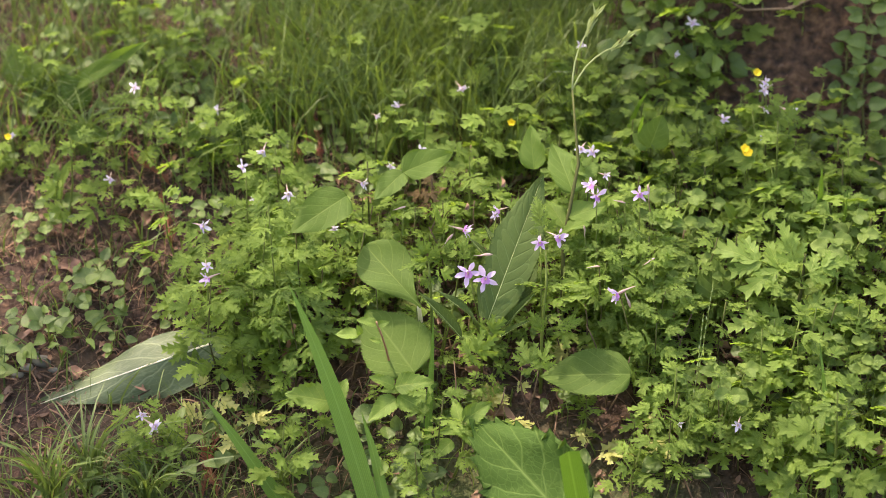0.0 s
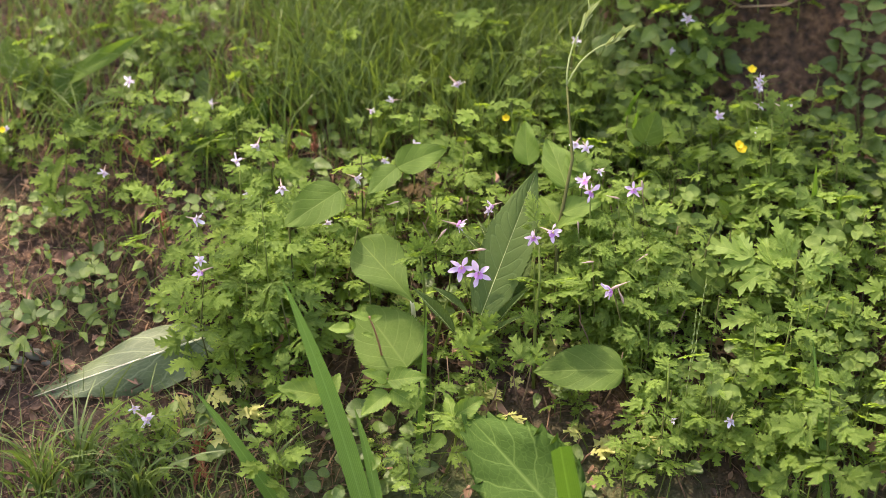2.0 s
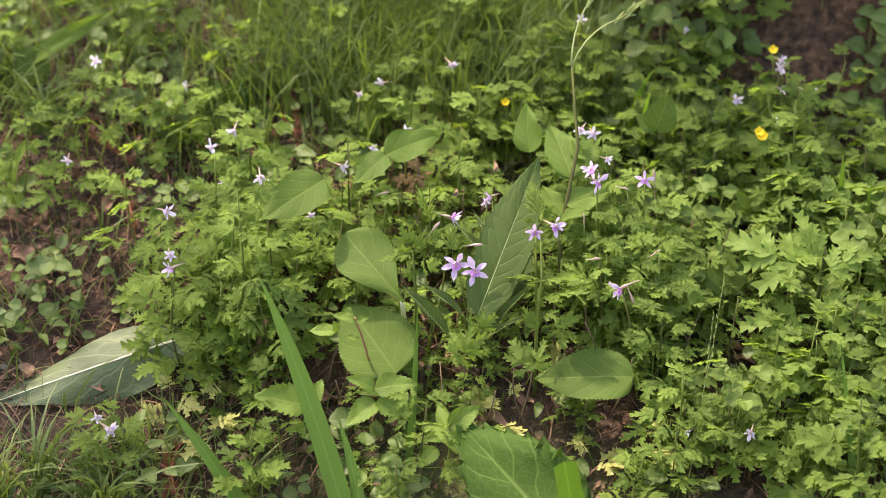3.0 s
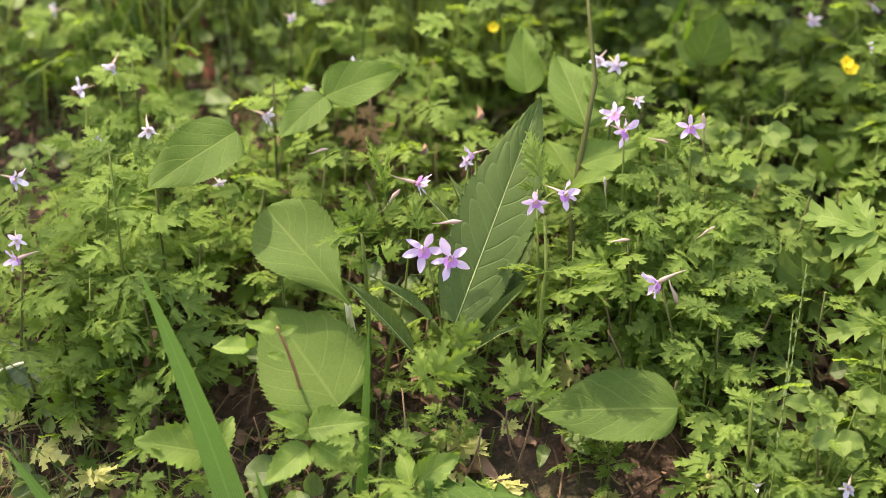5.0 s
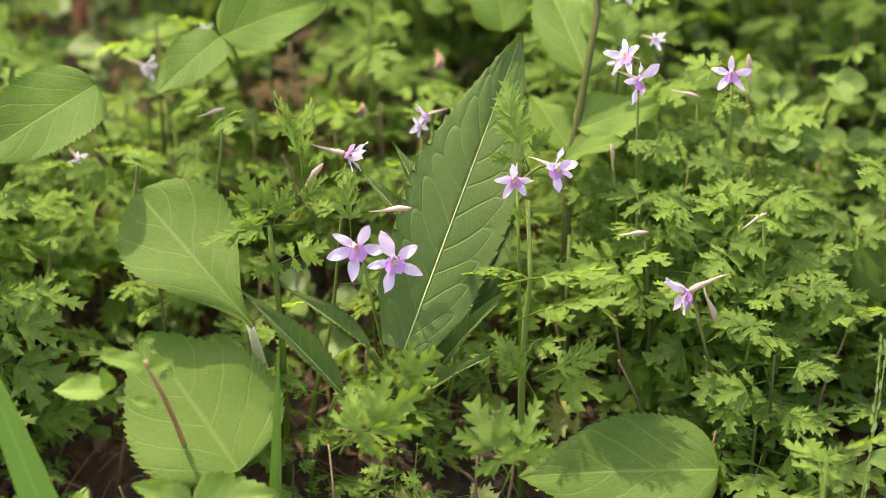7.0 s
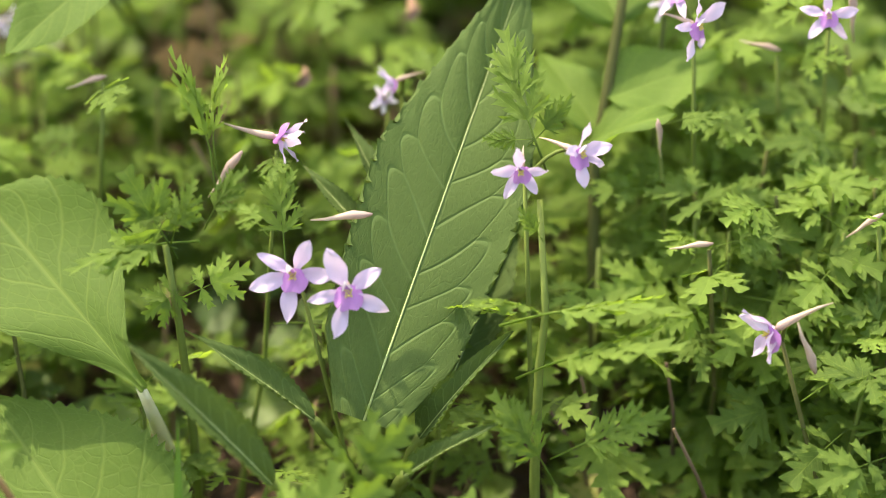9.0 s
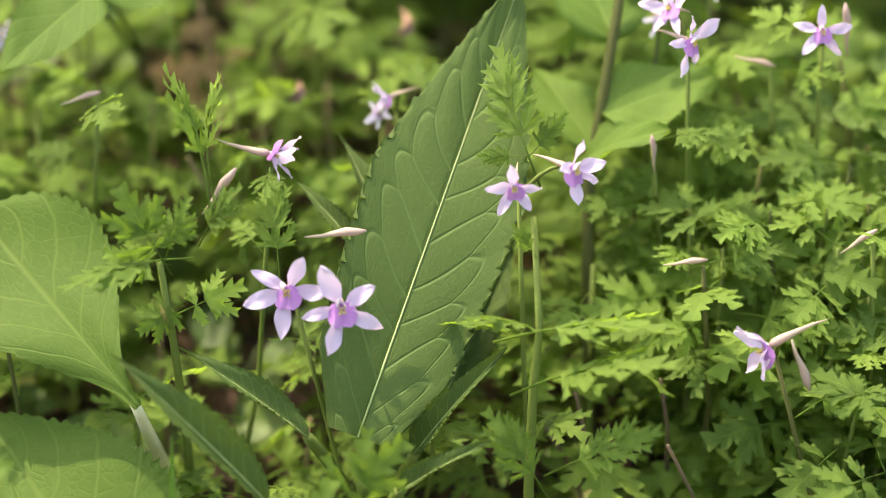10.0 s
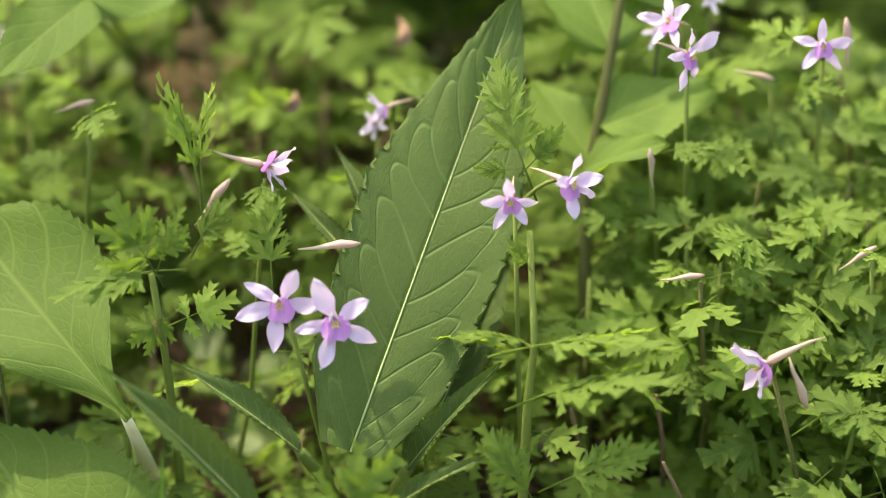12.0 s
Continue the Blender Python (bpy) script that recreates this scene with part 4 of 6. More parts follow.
seedling((-0.0104, -0.0807, -0.0339), (-0.0012, -0.0837, 0.0265), [
    ((-0.0035, -0.0843, 0.0253), (-0.0105, -0.0641, 0.0420), (-0.1, -0.8, 0.5)), ((-0.0012, -0.0837, 0.0265), (0.0269, -0.0749, 0.0431), (0.1, -0.7, 0.6)),
    ((-0.0021, -0.0859, 0.0224), (0.0056, -0.1105, 0.0187), (0.1, -0.8, 0.5)), ((-0.0049, -0.0870, 0.0203), (-0.0246, -0.0966, 0.0236), (0, -0.7, 0.6)), ((-0.0105, -0.0914, 0.0121), (-0.0269, -0.1075, 0.0031), (0, -0.7, 0.6))],
    "low seedling with three toothed leaflets on each stalk", STALK)
seedling((0.2483, 0.1537, 0.0619), (0.2410, 0.1329, 0.1100), [
    ((0.2412, 0.1323, 0.1046), (0.2288, 0.1294, 0.1247), (0, -0.7, 0.6)), ((0.2423, 0.1336, 0.1051), (0.2591, 0.1411, 0.1171), (0, -0.7, 0.6)), ((0.2439, 0.1332, 0.1042), (0.2616, 0.1341, 0.1037), (0, -0.6, 0.7)),
    ((0.2421, 0.1307, 0.1038), (0.2554, 0.1367, 0.0853), (0, -0.7, 0.6)), ((0.2401, 0.1307, 0.1038), (0.2377, 0.1374, 0.0866), (0, -0.7, 0.6))], "bright green seedling with rounded leaflets")
seedling((0.1865, 0.1493, 0.0643), (0.1852, 0.1228, 0.1039), [((0.1844, 0.1222, 0.0985), (0.1811, 0.1138, 0.1253), (0, -0.9, 0.4)), ((0.1844, 0.1222, 0.0985), (0.1707, 0.1246, 0.0945), (0, -0.7, 0.6)), ((0.1854, 0.1222, 0.0985), (0.1976, 0.1199, 0.1026), (0, -0.7, 0.6))],
         "bright green seedling with three leaflets", STALK)
seedling((0.2723, -0.0002, 0.0003), (0.2619, -0.0072, 0.0383), [((0.2615, -0.0120, 0.0356), (0.2288, -0.0156, 0.0544), (0, -0.7, 0.6)), ((0.2639, -0.0120, 0.0356), (0.2752, -0.0062, 0.0573), (0, -0.8, 0.5)), ((0.2646, -0.0149, 0.0345), (0.2882, -0.0103, 0.0346), (0, -0.6, 0.7)),
    ((0.2249, -0.0245, 0.0207), (0.2043, -0.0253, 0.0490), (0, -0.8, 0.5)), ((0.2273, -0.0245, 0.0207), (0.2437, -0.0234, 0.0313), (0, -0.8, 0.5))], "low trefoil seedling with oval leaflets", STALK)

# ---------------------------------------------------------------- lobed-leaf herb on the sunny side


def lobed_herb(root, top, leaves, label):
    root, top = Vector(root), Vector(top)
    plant = thing("lobed_herb", root, label, "plant", "lobed herbs")
    part("stem", stem_mesh("stem", arc((0, 0, 0), top - root, (0.003, 0, 0), 5), 0.0018, 0.0011, DARK_STALK, 6), plant, Matrix.Translation(root))
    for k, (base, tip) in enumerate(leaves):
        part("leaf", MUG[k % 3], plant, aim(base, tip, (0, -0.6, 0.8)))


lobed_herb((0.2818, 0.0475, 0.0176), (0.2921, 0.0437, 0.1149), [
    ((0.2791, 0.0294, 0.1007), (0.2171, 0.0483, 0.1235)), ((0.2871, 0.0360, 0.1026), (0.2720, 0.0518, 0.1407)), ((0.2889, 0.0303, 0.1002), (0.3285, 0.0435, 0.1123)), ((0.2777, 0.0196, 0.0674), (0.2258, 0.0084, 0.0655)),
    ((0.2851, 0.0205, 0.0670), (0.3406, 0.0224, 0.0726)), ((0.2820, 0.0071, 0.0524), (0.3134, -0.0020, 0.0353))], "bright green herb with broad lobed leaves")
lobed_herb((0.3382, 0.1612, 0.0696), (0.3304, 0.1346, 0.1260), [
    ((0.3286, 0.1266, 0.1216), (0.2891, 0.1265, 0.1300)), ((0.3309, 0.1295, 0.1229), (0.3623, 0.1298, 0.1256)), ((0.3307, 0.1305, 0.1140), (0.3120, 0.1361, 0.1055)), ((0.3317, 0.1305, 0.1140), (0.3561, 0.1275, 0.1043))], "green herb with broad lobed leaves in half shade")

# ---------------------------------------------------------------- larkspurs in bloom
FRONT = (0.0, -1.0, 0.25)


def bloom(plant, tip, at, facing, size, blue=False, turn=0.0, open_=1.0, angles=(), cup=0.0, spur=0.9):
    at, tip = Vector(at), Vector(tip)
    back = at - Vector(facing).normalized() * size * 0.25
    pts = arc(tip - plant.location, back - plant.location, (0, 0, 0.002), 4)
    part("pedicel", stem_mesh("pedicel", pts, 0.0007, 0.0005, STALK, 5), plant, Matrix.Translation(plant.location))
    add_flower(plant, at, facing, size, blue, turn, open_, spur, angles, cup)


def blooming(at, facing=FRONT, size=0.0098, blue=False, leaves=6, fine=False, shift=(0.004, 0.012), more=(), buds=(), turn=0.0, leaf=0.024, open_=1.0, low=0.2, high=0.98, angles=((), ()), cup=0.0, spur=0.9):
    """A larkspur whose stem ends just under its bloom. more: further blooms; buds: place and direction."""
    at = Vector(at)
    foot = on_ground(at.x + shift[0], at.y + shift[1])
    top = at + Vector((0.001, 0.004, -0.006))
    d = top - foot
    plant, tip = larkspur(foot, d.z, (d.x, d.y), leaves, leaf, label="larkspur in bloom with %s flowers over finely cut leaves" % ("bluish lilac" if blue else "lilac"), low=low, high=high, fine=fine)
    bloom(plant, tip, at, facing, size, blue, turn, open_, angles[0], cup, spur)
    for p, f, z in more:
        bloom(plant, tip, p, f, z, blue, 0 if angles[1] else turn + 20, open_, angles[1], cup, spur)
    for p, t in buds:
        add_bud(plant, p, t)
    return plant


# the pair, the duo beside it, and the nodding flower
blooming((0.0037, 0.0005, 0.1209), (-0.18, -1.0, 0.22), 0.0108, fine=True, shift=(0.012, 0.01), more=(((0.0173, -0.0053, 0.1185), (0.12, -1.0, 0.25), 0.0112),), buds=(((0.0226, 0.0127, 0.1311), (-1, -0.1, -0.02)),), angles=((68, 148, 198, 262, 4), (112, 188, 248, 328, 32)), leaves=4, low=0.1, high=0.5, leaf=0.02)
duo = blooming((0.0636, 0.0127, 0.1439), (-0.1, -1.0, -0.1), 0.0080, fine=True, shift=(0.004, 0.006), more=(((0.0775, 0.0148, 0.1472), (0.8, -0.75, 0.05), 0.0098),), buds=(((0.0682, 0.0188, 0.1553), (0, 0, -1)),), angles=((95, 172, 236, 304, 8), (80, 148, 262, 325, 355)), leaves=3, low=0.1, high=0.45, leaf=0.02, cup=0.3)
for base, tip, face in (((0.0688, -0.0054, 0.1099), (0.1039, -0.0127, 0.1175), (0, 0.22, 1)), ((0.0708, -0.0114, 0.0985), (0.1008, -0.0254, 0.1148), (-0.2, 0.0, 1)),
                        ((0.0763, -0.0218, 0.0790), (0.0977, -0.0263, 0.0918), (0, -0.6, 0.8)), ((0.0659, -0.0048, 0.1109), (0.0497, -0.0200, 0.1249), (0, 0.2, 1)),
                        
                        ((0.0677, 0.0044, 0.1284), (0.0633, 0.0023, 0.1370), (0, -0.6, 0.8)), ((0.0674, -0.0238, 0.0752), (0.0558, -0.0239, 0.0963), (0, -0.6, 0.8))):
    part("leaf", SLIM[RNG.randrange(4)], duo, aim(base, tip, face))
for base, tip, face in (((0.0670, 0.0240, 0.1482), (0.0587, 0.0410, 0.1716), (-0.3, -0.9, 0.2)), ((0.0693, 0.0258, 0.1473), (0.0789, 0.0323, 0.1552), (0.2, -0.9, 0.2)), ((0.0640, 0.0252, 0.1460), (0.0536, 0.0270, 0.1453), (0.2, -0.9, 0.3))):
    part("leaf", SLIM[RNG.randrange(4)], duo, aim(base, tip, face))
blooming((0.1304, -0.0078, 0.1054), (-0.95, -0.25, -0.25), 0.0124, cup=0.7, spur=0.92, fine=True, shift=(0.025, 0.0), leaves=5, open_=0.4, buds=(((0.1390, -0.0130, 0.0955), (-0.3, 0, 0.9)),))
blooming((0.1118, 0.0529, 0.1662), (0.85, -0.7, 0.0), 0.0088, fine=True, more=(((0.1088, 0.0597, 0.1726), (-0.6, -0.7, 0.5), 0.008),), leaves=6)
blooming((0.1496, 0.0583, 0.1658), (0.0, -1.0, 0.2), 0.0076, fine=True, leaves=6, buds=(((0.1571, 0.0658, 0.1691), (0.1, 0, -1)),))
left = blooming((-0.0020, 0.0214, 0.1510), (1.0, -0.2, -0.3), 0.0098, cup=0.8, spur=1.05, turn=180, fine=True, shift=(-0.02, 0.0), leaves=5, open_=0.5, buds=(((-0.0104, 0.0150, 0.1483), (-0.6, 0, -0.8)),))
for base, tip, face in (((-0.0178, 0.0155, 0.1491), (-0.0246, 0.0289, 0.1744), (0.95, -0.25, 0.1)), ((-0.0172, 0.0186, 0.1508), (-0.0167, 0.0308, 0.1694), (-0.9, -0.4, 0.1)), ((-0.0299, 0.0045, 0.1285), (-0.0541, -0.0061, 0.1298), (0, -0.1, 1)),
                        ((-0.0305, 0.0073, 0.1337), (-0.0333, 0.0125, 0.1435), (0, -0.8, 0.5)), ((-0.0180, 0.0079, 0.1348), (-0.0096, 0.0044, 0.1496), (0, -0.5, 0.9)), ((0.0002, 0.0131, 0.1233), (-0.0010, 0.0254, 0.1421), (0, -0.9, 0.3))):
    part("leaf", SLIM[RNG.randrange(4)], left, aim(base, tip, face))
for base, tip, face in (((-0.0304, 0.0040, 0.1309), (-0.0388, 0.0040, 0.1493), (0.2, -0.95, 0.2)), ((-0.0274, 0.0040, 0.1325), (-0.0220, 0.0040, 0.1463), (-0.3, -0.9, 0.2)), ((-0.0321, 0.0040, 0.1283), (-0.0443, 0.0040, 0.1313), (0.1, -0.8, 0.5)), ((-0.0230, 0.0040, 0.1142), (-0.0092, 0.0040, 0.1206), (0, -0.8, 0.5)), ((-0.0275, 0.0040, 0.1143), (-0.0382, 0.0040, 0.1066), (0, -0.8, 0.5))):
    part("leaf", FINE[RNG.randrange(8)], left, aim(base, tip, face))
part("stem", stem_mesh("stem", [Vector(p) - left.location for p in ((-0.0274, 0.0120, 0.0020), (-0.0274, 0.0080, 0.0730), (-0.0285, 0.0060, 0.1028), (-0.0302, 0.0040, 0.1282))], 0.0015, 0.0009, STALK, 7), left)
part("stem", stem_mesh("stem", [Vector(p) - duo.location for p in ((0.0657, -0.0040, -0.0047), (0.0657, -0.0080, 0.0627), (0.0671, -0.0060, 0.0935), (0.0690, -0.0040, 0.1095), (0.0683, 0.0120, 0.1345))], 0.0017, 0.0008, STALK, 7), duo)
front = larkspur((0.0141, 0.0273, 0.0170), 0.03, (0, 0), 2, 0.02, label="leafy larkspur in front of the dark rosette")[0]
for base, tip, face in (((0.0169, -0.0418, 0.0840), (0.0330, -0.0431, 0.0990), (0.1, -0.9, 0.3)), 
                        ((0.0010, -0.0584, 0.0741), (0.0103, -0.0427, 0.0846), (0, -0.9, 0.3)), ((0.0021, -0.0589, 0.0731), (0.0260, -0.0591, 0.0905), (0.1, -0.9, 0.3)),
                        ((0.0579, -0.0646, 0.0624), (0.0456, -0.0528, 0.0847), (-0.1, -0.8, 0.6)), ((0.0601, -0.0646, 0.0623), (0.0707, -0.0529, 0.0844), (0.1, -0.8, 0.6))):
    part("leaf", FINE[RNG.randrange(8)], front, aim(base, tip, face))
blooming((0.0310, 0.0700, 0.1440), (-0.95, -0.3, -0.1), 0.007, leaves=5, cup=0.7)
extra_buds = (((0.1023, 0.0450, 0.1407), (0.1, 0, -1)), ((0.1145, 0.0204, 0.1157), (-1, 0, -0.1)), ((0.1607, 0.0234, 0.1215), (-0.7, 0, -0.5)), ((-0.0509, 0.0618, 0.1510), (-1, 0, -0.3)), ((0.1382, 0.0724, 0.1496), (-1, 0, 0.3)))
for p, t in extra_buds:
    p = Vector(p)
    foot = on_ground(p.x, p.y + 0.01)
    d = p - foot
    plant, tip = larkspur(foot, d.z - 0.002, (d.x, d.y), 5, 0.022, fine=True, label="larkspur with a pale closed bud over cut leaves")
    add_bud(plant, p, t, 0.011)

# flowers further back and to the sides
SIDE = random.Random(15)
for at, size, blue in (
        ((0.1027, 0.1144, 0.1818), 0.0095, False), ((0.1117, 0.1157, 0.1779), 0.008, False), ((0.1217, 0.0953, 0.1650), 0.006, True), ((0.1067, 0.0849, 0.1603), 0.0065, True),
        ((-0.1752, 0.1279, 0.1731), 0.0085, False), ((-0.1910, 0.1095, 0.1662), 0.0075, True), ((-0.1516, 0.0837, 0.1538), 0.009, True), ((-0.1822, 0.0972, 0.1410), 0.0055, True), ((-0.2258, 0.0613, 0.1331), 0.0098, False),
        ((-0.2148, 0.0009, 0.1152), 0.0108, False), ((-0.2174, 0.0128, 0.1206), 0.007, False), ((-0.2588, -0.0827, 0.0220), 0.0105, True), ((-0.2692, -0.0714, 0.0261), 0.007, True), ((-0.3162, 0.1638, 0.1277), 0.007, True),
        ((-0.2978, 0.2349, 0.1848), 0.008, True), ((-0.2238, 0.2362, 0.1616), 0.006, True)):
    blooming(at, (RNG.uniform(-1.3, 1.3), -1, RNG.uniform(-0.3, 0.5)), size * 0.86, True if size < 0.0099 else blue, leaves=10, leaf=0.028, fine=True, turn=RNG.uniform(-60, 60), open_=RNG.uniform(0.0, 0.9), cup=SIDE.uniform(0.0, 0.8), spur=1.1)
for at, size, blue in (
        ((-0.0580, 0.2208, 0.1732), 0.0075, False), ((-0.0783, 0.2081, 0.1684), 0.006, True), ((-0.0375, 0.1468, 0.1640), 0.0085, True), ((-0.0650, 0.1430, 0.1503), 0.006, True), ((-0.0897, 0.1270, 0.1415), 0.008, True),
        ((0.0268, 0.0756, 0.1366), 0.006, False), ((-0.1132, 0.0799, 0.1212), 0.006, True), ((-0.0015, 0.2495, 0.1782), 0.0085, True), ((0.1094, 0.2945, 0.2010), 0.007, True), ((0.2117, 0.2849, 0.2277), 0.008, True), ((0.1965, 0.2799, 0.1970), 0.006, True)):
    blooming(at, (RNG.uniform(-1.3, 1.3), -1, RNG.uniform(-0.3, 0.5)), size * 0.86, True if size < 0.0099 else blue, leaves=6, turn=RNG.uniform(-60, 60), open_=RNG.uniform(0.0, 0.9), cup=SIDE.uniform(0.0, 0.8), spur=1.1)
for at, size, blue in (
        ((0.2748, 0.2278, 0.1863), 0.0085, True), ((0.2725, 0.2255, 0.1947), 0.007, True), ((0.2731, 0.2187, 0.1714), 0.006, True), ((0.2935, 0.2030, 0.1758), 0.0085, True), ((0.2356, 0.2098, 0.1653), 0.008, True), ((0.2705, 0.1778, 0.1625), 0.009, True),
        ((0.2269, -0.0831, 0.0234), 0.0085, True), ((0.1812, -0.0644, 0.0117), 0.006, True), ((-0.4144, 0.2325, 0.1376), 0.006, True)):
    blooming(at, (RNG.uniform(-1.3, 1.3), -1, RNG.uniform(-0.3, 0.5)), size * 0.86, True if size < 0.0099 else blue, leaves=6, turn=RNG.uniform(-60, 60), open_=RNG.uniform(0.0, 0.9), cup=SIDE.uniform(0.0, 0.8), spur=1.1)


# yellow buttercup-like flowers
YP = leaf_mesh("petal", YELLOW, 0.8, round_leaf, 6, 2, fold=0.1, droop=-0.25, seed=3)


def yellow_flower(at, size):
    at = Vector(at)
    foot = on_ground(at.x, at.y + 0.006)
    plant = thing("yellow_wildflower", foot, "small yellow five-petalled wildflower on a thin stem", "wildflower", "yellow wildflowers")
    part("stem", stem_mesh("stem", arc((0, 0, 0), at - foot, (0.003, 0, 0), 5), 0.0009, 0.0006, STALK, 5), plant, Matrix.Translation(foot))
    for k in range(5):
        a = k * 1.2566 + 0.3
        part("petal", YP, plant, aim(at, at + Vector((math.cos(a), math.sin(a) * 0.6 - 0.35, math.sin(a) * 0.6 + 0.3)), (0, -0.8, 0.6), size))
    for k in range(3):
        a = RNG.uniform(0, 6.28)
        q = foot.lerp(at, RNG.uniform(0.2, 0.6))
        part("leaf", CUTS[RNG.randrange(7)], plant, aim(q, q + Vector((math.cos(a), math.sin(a), 0.3)), (0, -0.3, 1), 0.02))


for at, size in (((0.2524, 0.1601, 0.1548), 0.0062), ((0.2500, 0.1590, 0.1592), 0.005), ((0.2672, 0.2355, 0.1986), 0.005), ((0.0442, 0.2197, 0.1562), 0.0045), ((0.3521, 0.1458, 0.1130), 0.0045), ((-0.4146, 0.2191, 0.1423), 0.004)):
    yellow_flower(at, size)

# ---------------------------------------------------------------- larkspur foliage of the patch
VARIANTS = []
for k in range(9):
    far = Vector((0, 0, 0))
    h = RNG.uniform(0.05, 0.095)
    VARIANTS.append(larkspur(far, h, (RNG.uniform(-0.012, 0.012), RNG.uniform(-0.012, 0.012)), 10, RNG.uniform(0.021, 0.028), low=0.22, old=0.03 if k == 4 else 0.0)[0])
CLOSE = [larkspur((0, 0, 0), RNG.uniform(0.05, 0.095), (RNG.uniform(-0.012, 0.012), RNG.uniform(-0.012, 0.012)), 9, RNG.uniform(0.024, 0.030), low=0.22, fine=True)[0] for k in range(7)]


def in_patch(x, y):
    """How thickly larkspur stands: dense in the middle and on the sunny side, thin over the bare soil and towards the grass."""
    left = -0.20 + 0.30 * smooth(0.10, 0.26, y) * 0.4 + 0.03 * math.sin(30 * y)
    d = smooth(left - 0.04, left + 0.06, x) * (1 - 0.92 * smooth(0.20, 0.28, y + 0.02 * math.sin(25 * x)))
    if x < 0.08:
        d *= 1 - 0.8 * smooth(-0.02, -0.09, y)
    d *= 1 - 0.55 * smooth(0.09, 0.16, y) * smooth(0.14, 0.02, x)
    d *= 1 - 0.75 * smooth(0.27, 0.33, x) * smooth(0.07, 0.02, y)
    d *= max(0.0, 0.75 + 0.8 * noise.noise((x * 14, y * 14, 5)))
    return d + 0.05 * (y > 0.02)


tries, spots = 0, []
while len(spots) < 205 and tries < 20000:
    tries += 1
    x, y = RNG.uniform(-0.45, 0.45), RNG.uniform(-0.13, 0.36)
    if RNG.random() > in_patch(x, y) or any((x - a) ** 2 + (y - b) ** 2 < 0.020 ** 2 for a, b in spots):
        continue
    if 0.05 < x < 0.16 and -0.10 < y < -0.015:
        continue
    if (x - 0.05) ** 2 / 0.0169 + (y + 0.045) ** 2 / 0.0028 < 1 or (-0.40 < x < -0.15 and y < 0.09 and RNG.random() < 0.85):
        continue
    spots.append((x, y))
placed = []
for i, (x, y) in enumerate(spots):
    m = Matrix.Translation(on_ground(x, y)) @ pose(0, 0, 0, 0, 0, RNG.uniform(0, 360)) @ Matrix.Scale(RNG.uniform(0.75, 1.2), 4)
    near = -0.14 < x < 0.24 and y < 0.19
    if near and i % 10 in (2, 5, 8):
        continue
    pool = CLOSE if near else VARIANTS
    v = pool[i % len(pool)]
    if v in placed:
        copy_thing(v, m)
    else:
        v.matrix_basis = m
        placed.append(v)
for v in CLOSE + VARIANTS:
    if v not in placed:
        v.matrix_basis = Matrix.Translation(on_ground(RNG.uniform(-0.1, 0.3), RNG.uniform(0.18, 0.24)))

# taller plants round the bare soil's edge, and a few that turn yellow
for at, h in (((-0.1972, 0.0302, 0.0106), 0.085), ((-0.1735, 0.0507, 0.0214), 0.10), ((-0.1812, 0.0072, 0.0015), 0.075), ((-0.2096, 0.0747, 0.0305), 0.085), ((-0.1571, 0.0718, 0.0293), 0.09), ((-0.2372, 0.0765, 0.0295), 0.06), ((-0.1510, 0.1048, 0.0423), 0.08), ((-0.1710, 0.1039, 0.0428), 0.085), ((-0.1309, 0.1057, 0.0418), 0.075),
              ((0.2345, 0.0779, 0.0344), 0.08), ((0.0946, 0.0730, 0.0315), 0.065), ((0.1284, 0.0498, 0.0219), 0.06), ((0.1643, 0.0721, 0.0320), 0.07), ((0.1814, 0.0267, 0.0126), 0.06), ((0.1548, -0.0116, -0.0041), 0.05), ((0.1723, -0.0431, -0.0185), 0.05), ((0.2097, -0.0583, -0.0258), 0.05), ((0.2469, -0.0695, -0.0299), 0.05), ((0.2865, -0.0543, -0.0227), 0.05), ((0.3262, -0.0854, -0.0364), 0.05), ((0.1456, 0.0963, 0.0413), 0.07), ((0.2579, 0.1165, 0.0474), 0.085), ((0.2028, 0.0538, 0.0253), 0.07), ((0.2915, 0.0957, 0.0359), 0.07), ((0.3404, 0.0840, 0.0310), 0.06), ((0.3650, 0.1266, 0.0534), 0.06), ((0.3234, 0.0172, 0.0012), 0.06)):
    larkspur(at, h, (RNG.uniform(-0.01, 0.01), RNG.uniform(-0.012, 0.004)), 8, 0.032, fine=True)
for x, y, h, n in ((-0.152, 0.014, 0.172, 20), (-0.136, 0.032, 0.135, 14), (-0.172, 0.030, 0.140, 14), (-0.145, -0.008, 0.110, 12), (-0.187, 0.008, 0.100, 10)):
    larkspur(on_ground(x, y), h, (SIDE.uniform(-0.012, 0.012), SIDE.uniform(-0.006, 0.006)), n, 0.030, fine=True, low=0.12, label="tall bushy larkspur with finely cut leaves beside bare soil")
for at, h in (((-0.1848, -0.0187, -0.0111), 0.035), ((-0.1903, -0.0501, -0.0254), 0.03), ((0.0400, -0.0434, -0.0127), 0.025), ((0.1112, -0.0642, -0.0220), 0.02), ((0.1519, -0.0636, -0.0252), 0.03), ((-0.0600, 0.0797, 0.0334), 0.03), ((0.1011, 0.0276, 0.0076), 0.028), ((0.0405, -0.0142, -0.0100), 0.028), ((-0.2162, -0.0175, -0.0113), 0.028)):
    larkspur(at, h, (RNG.uniform(-0.008, 0.008), -0.004), 3, 0.024, label="small larkspur with yellowing leaves near the ground", old=1.0)

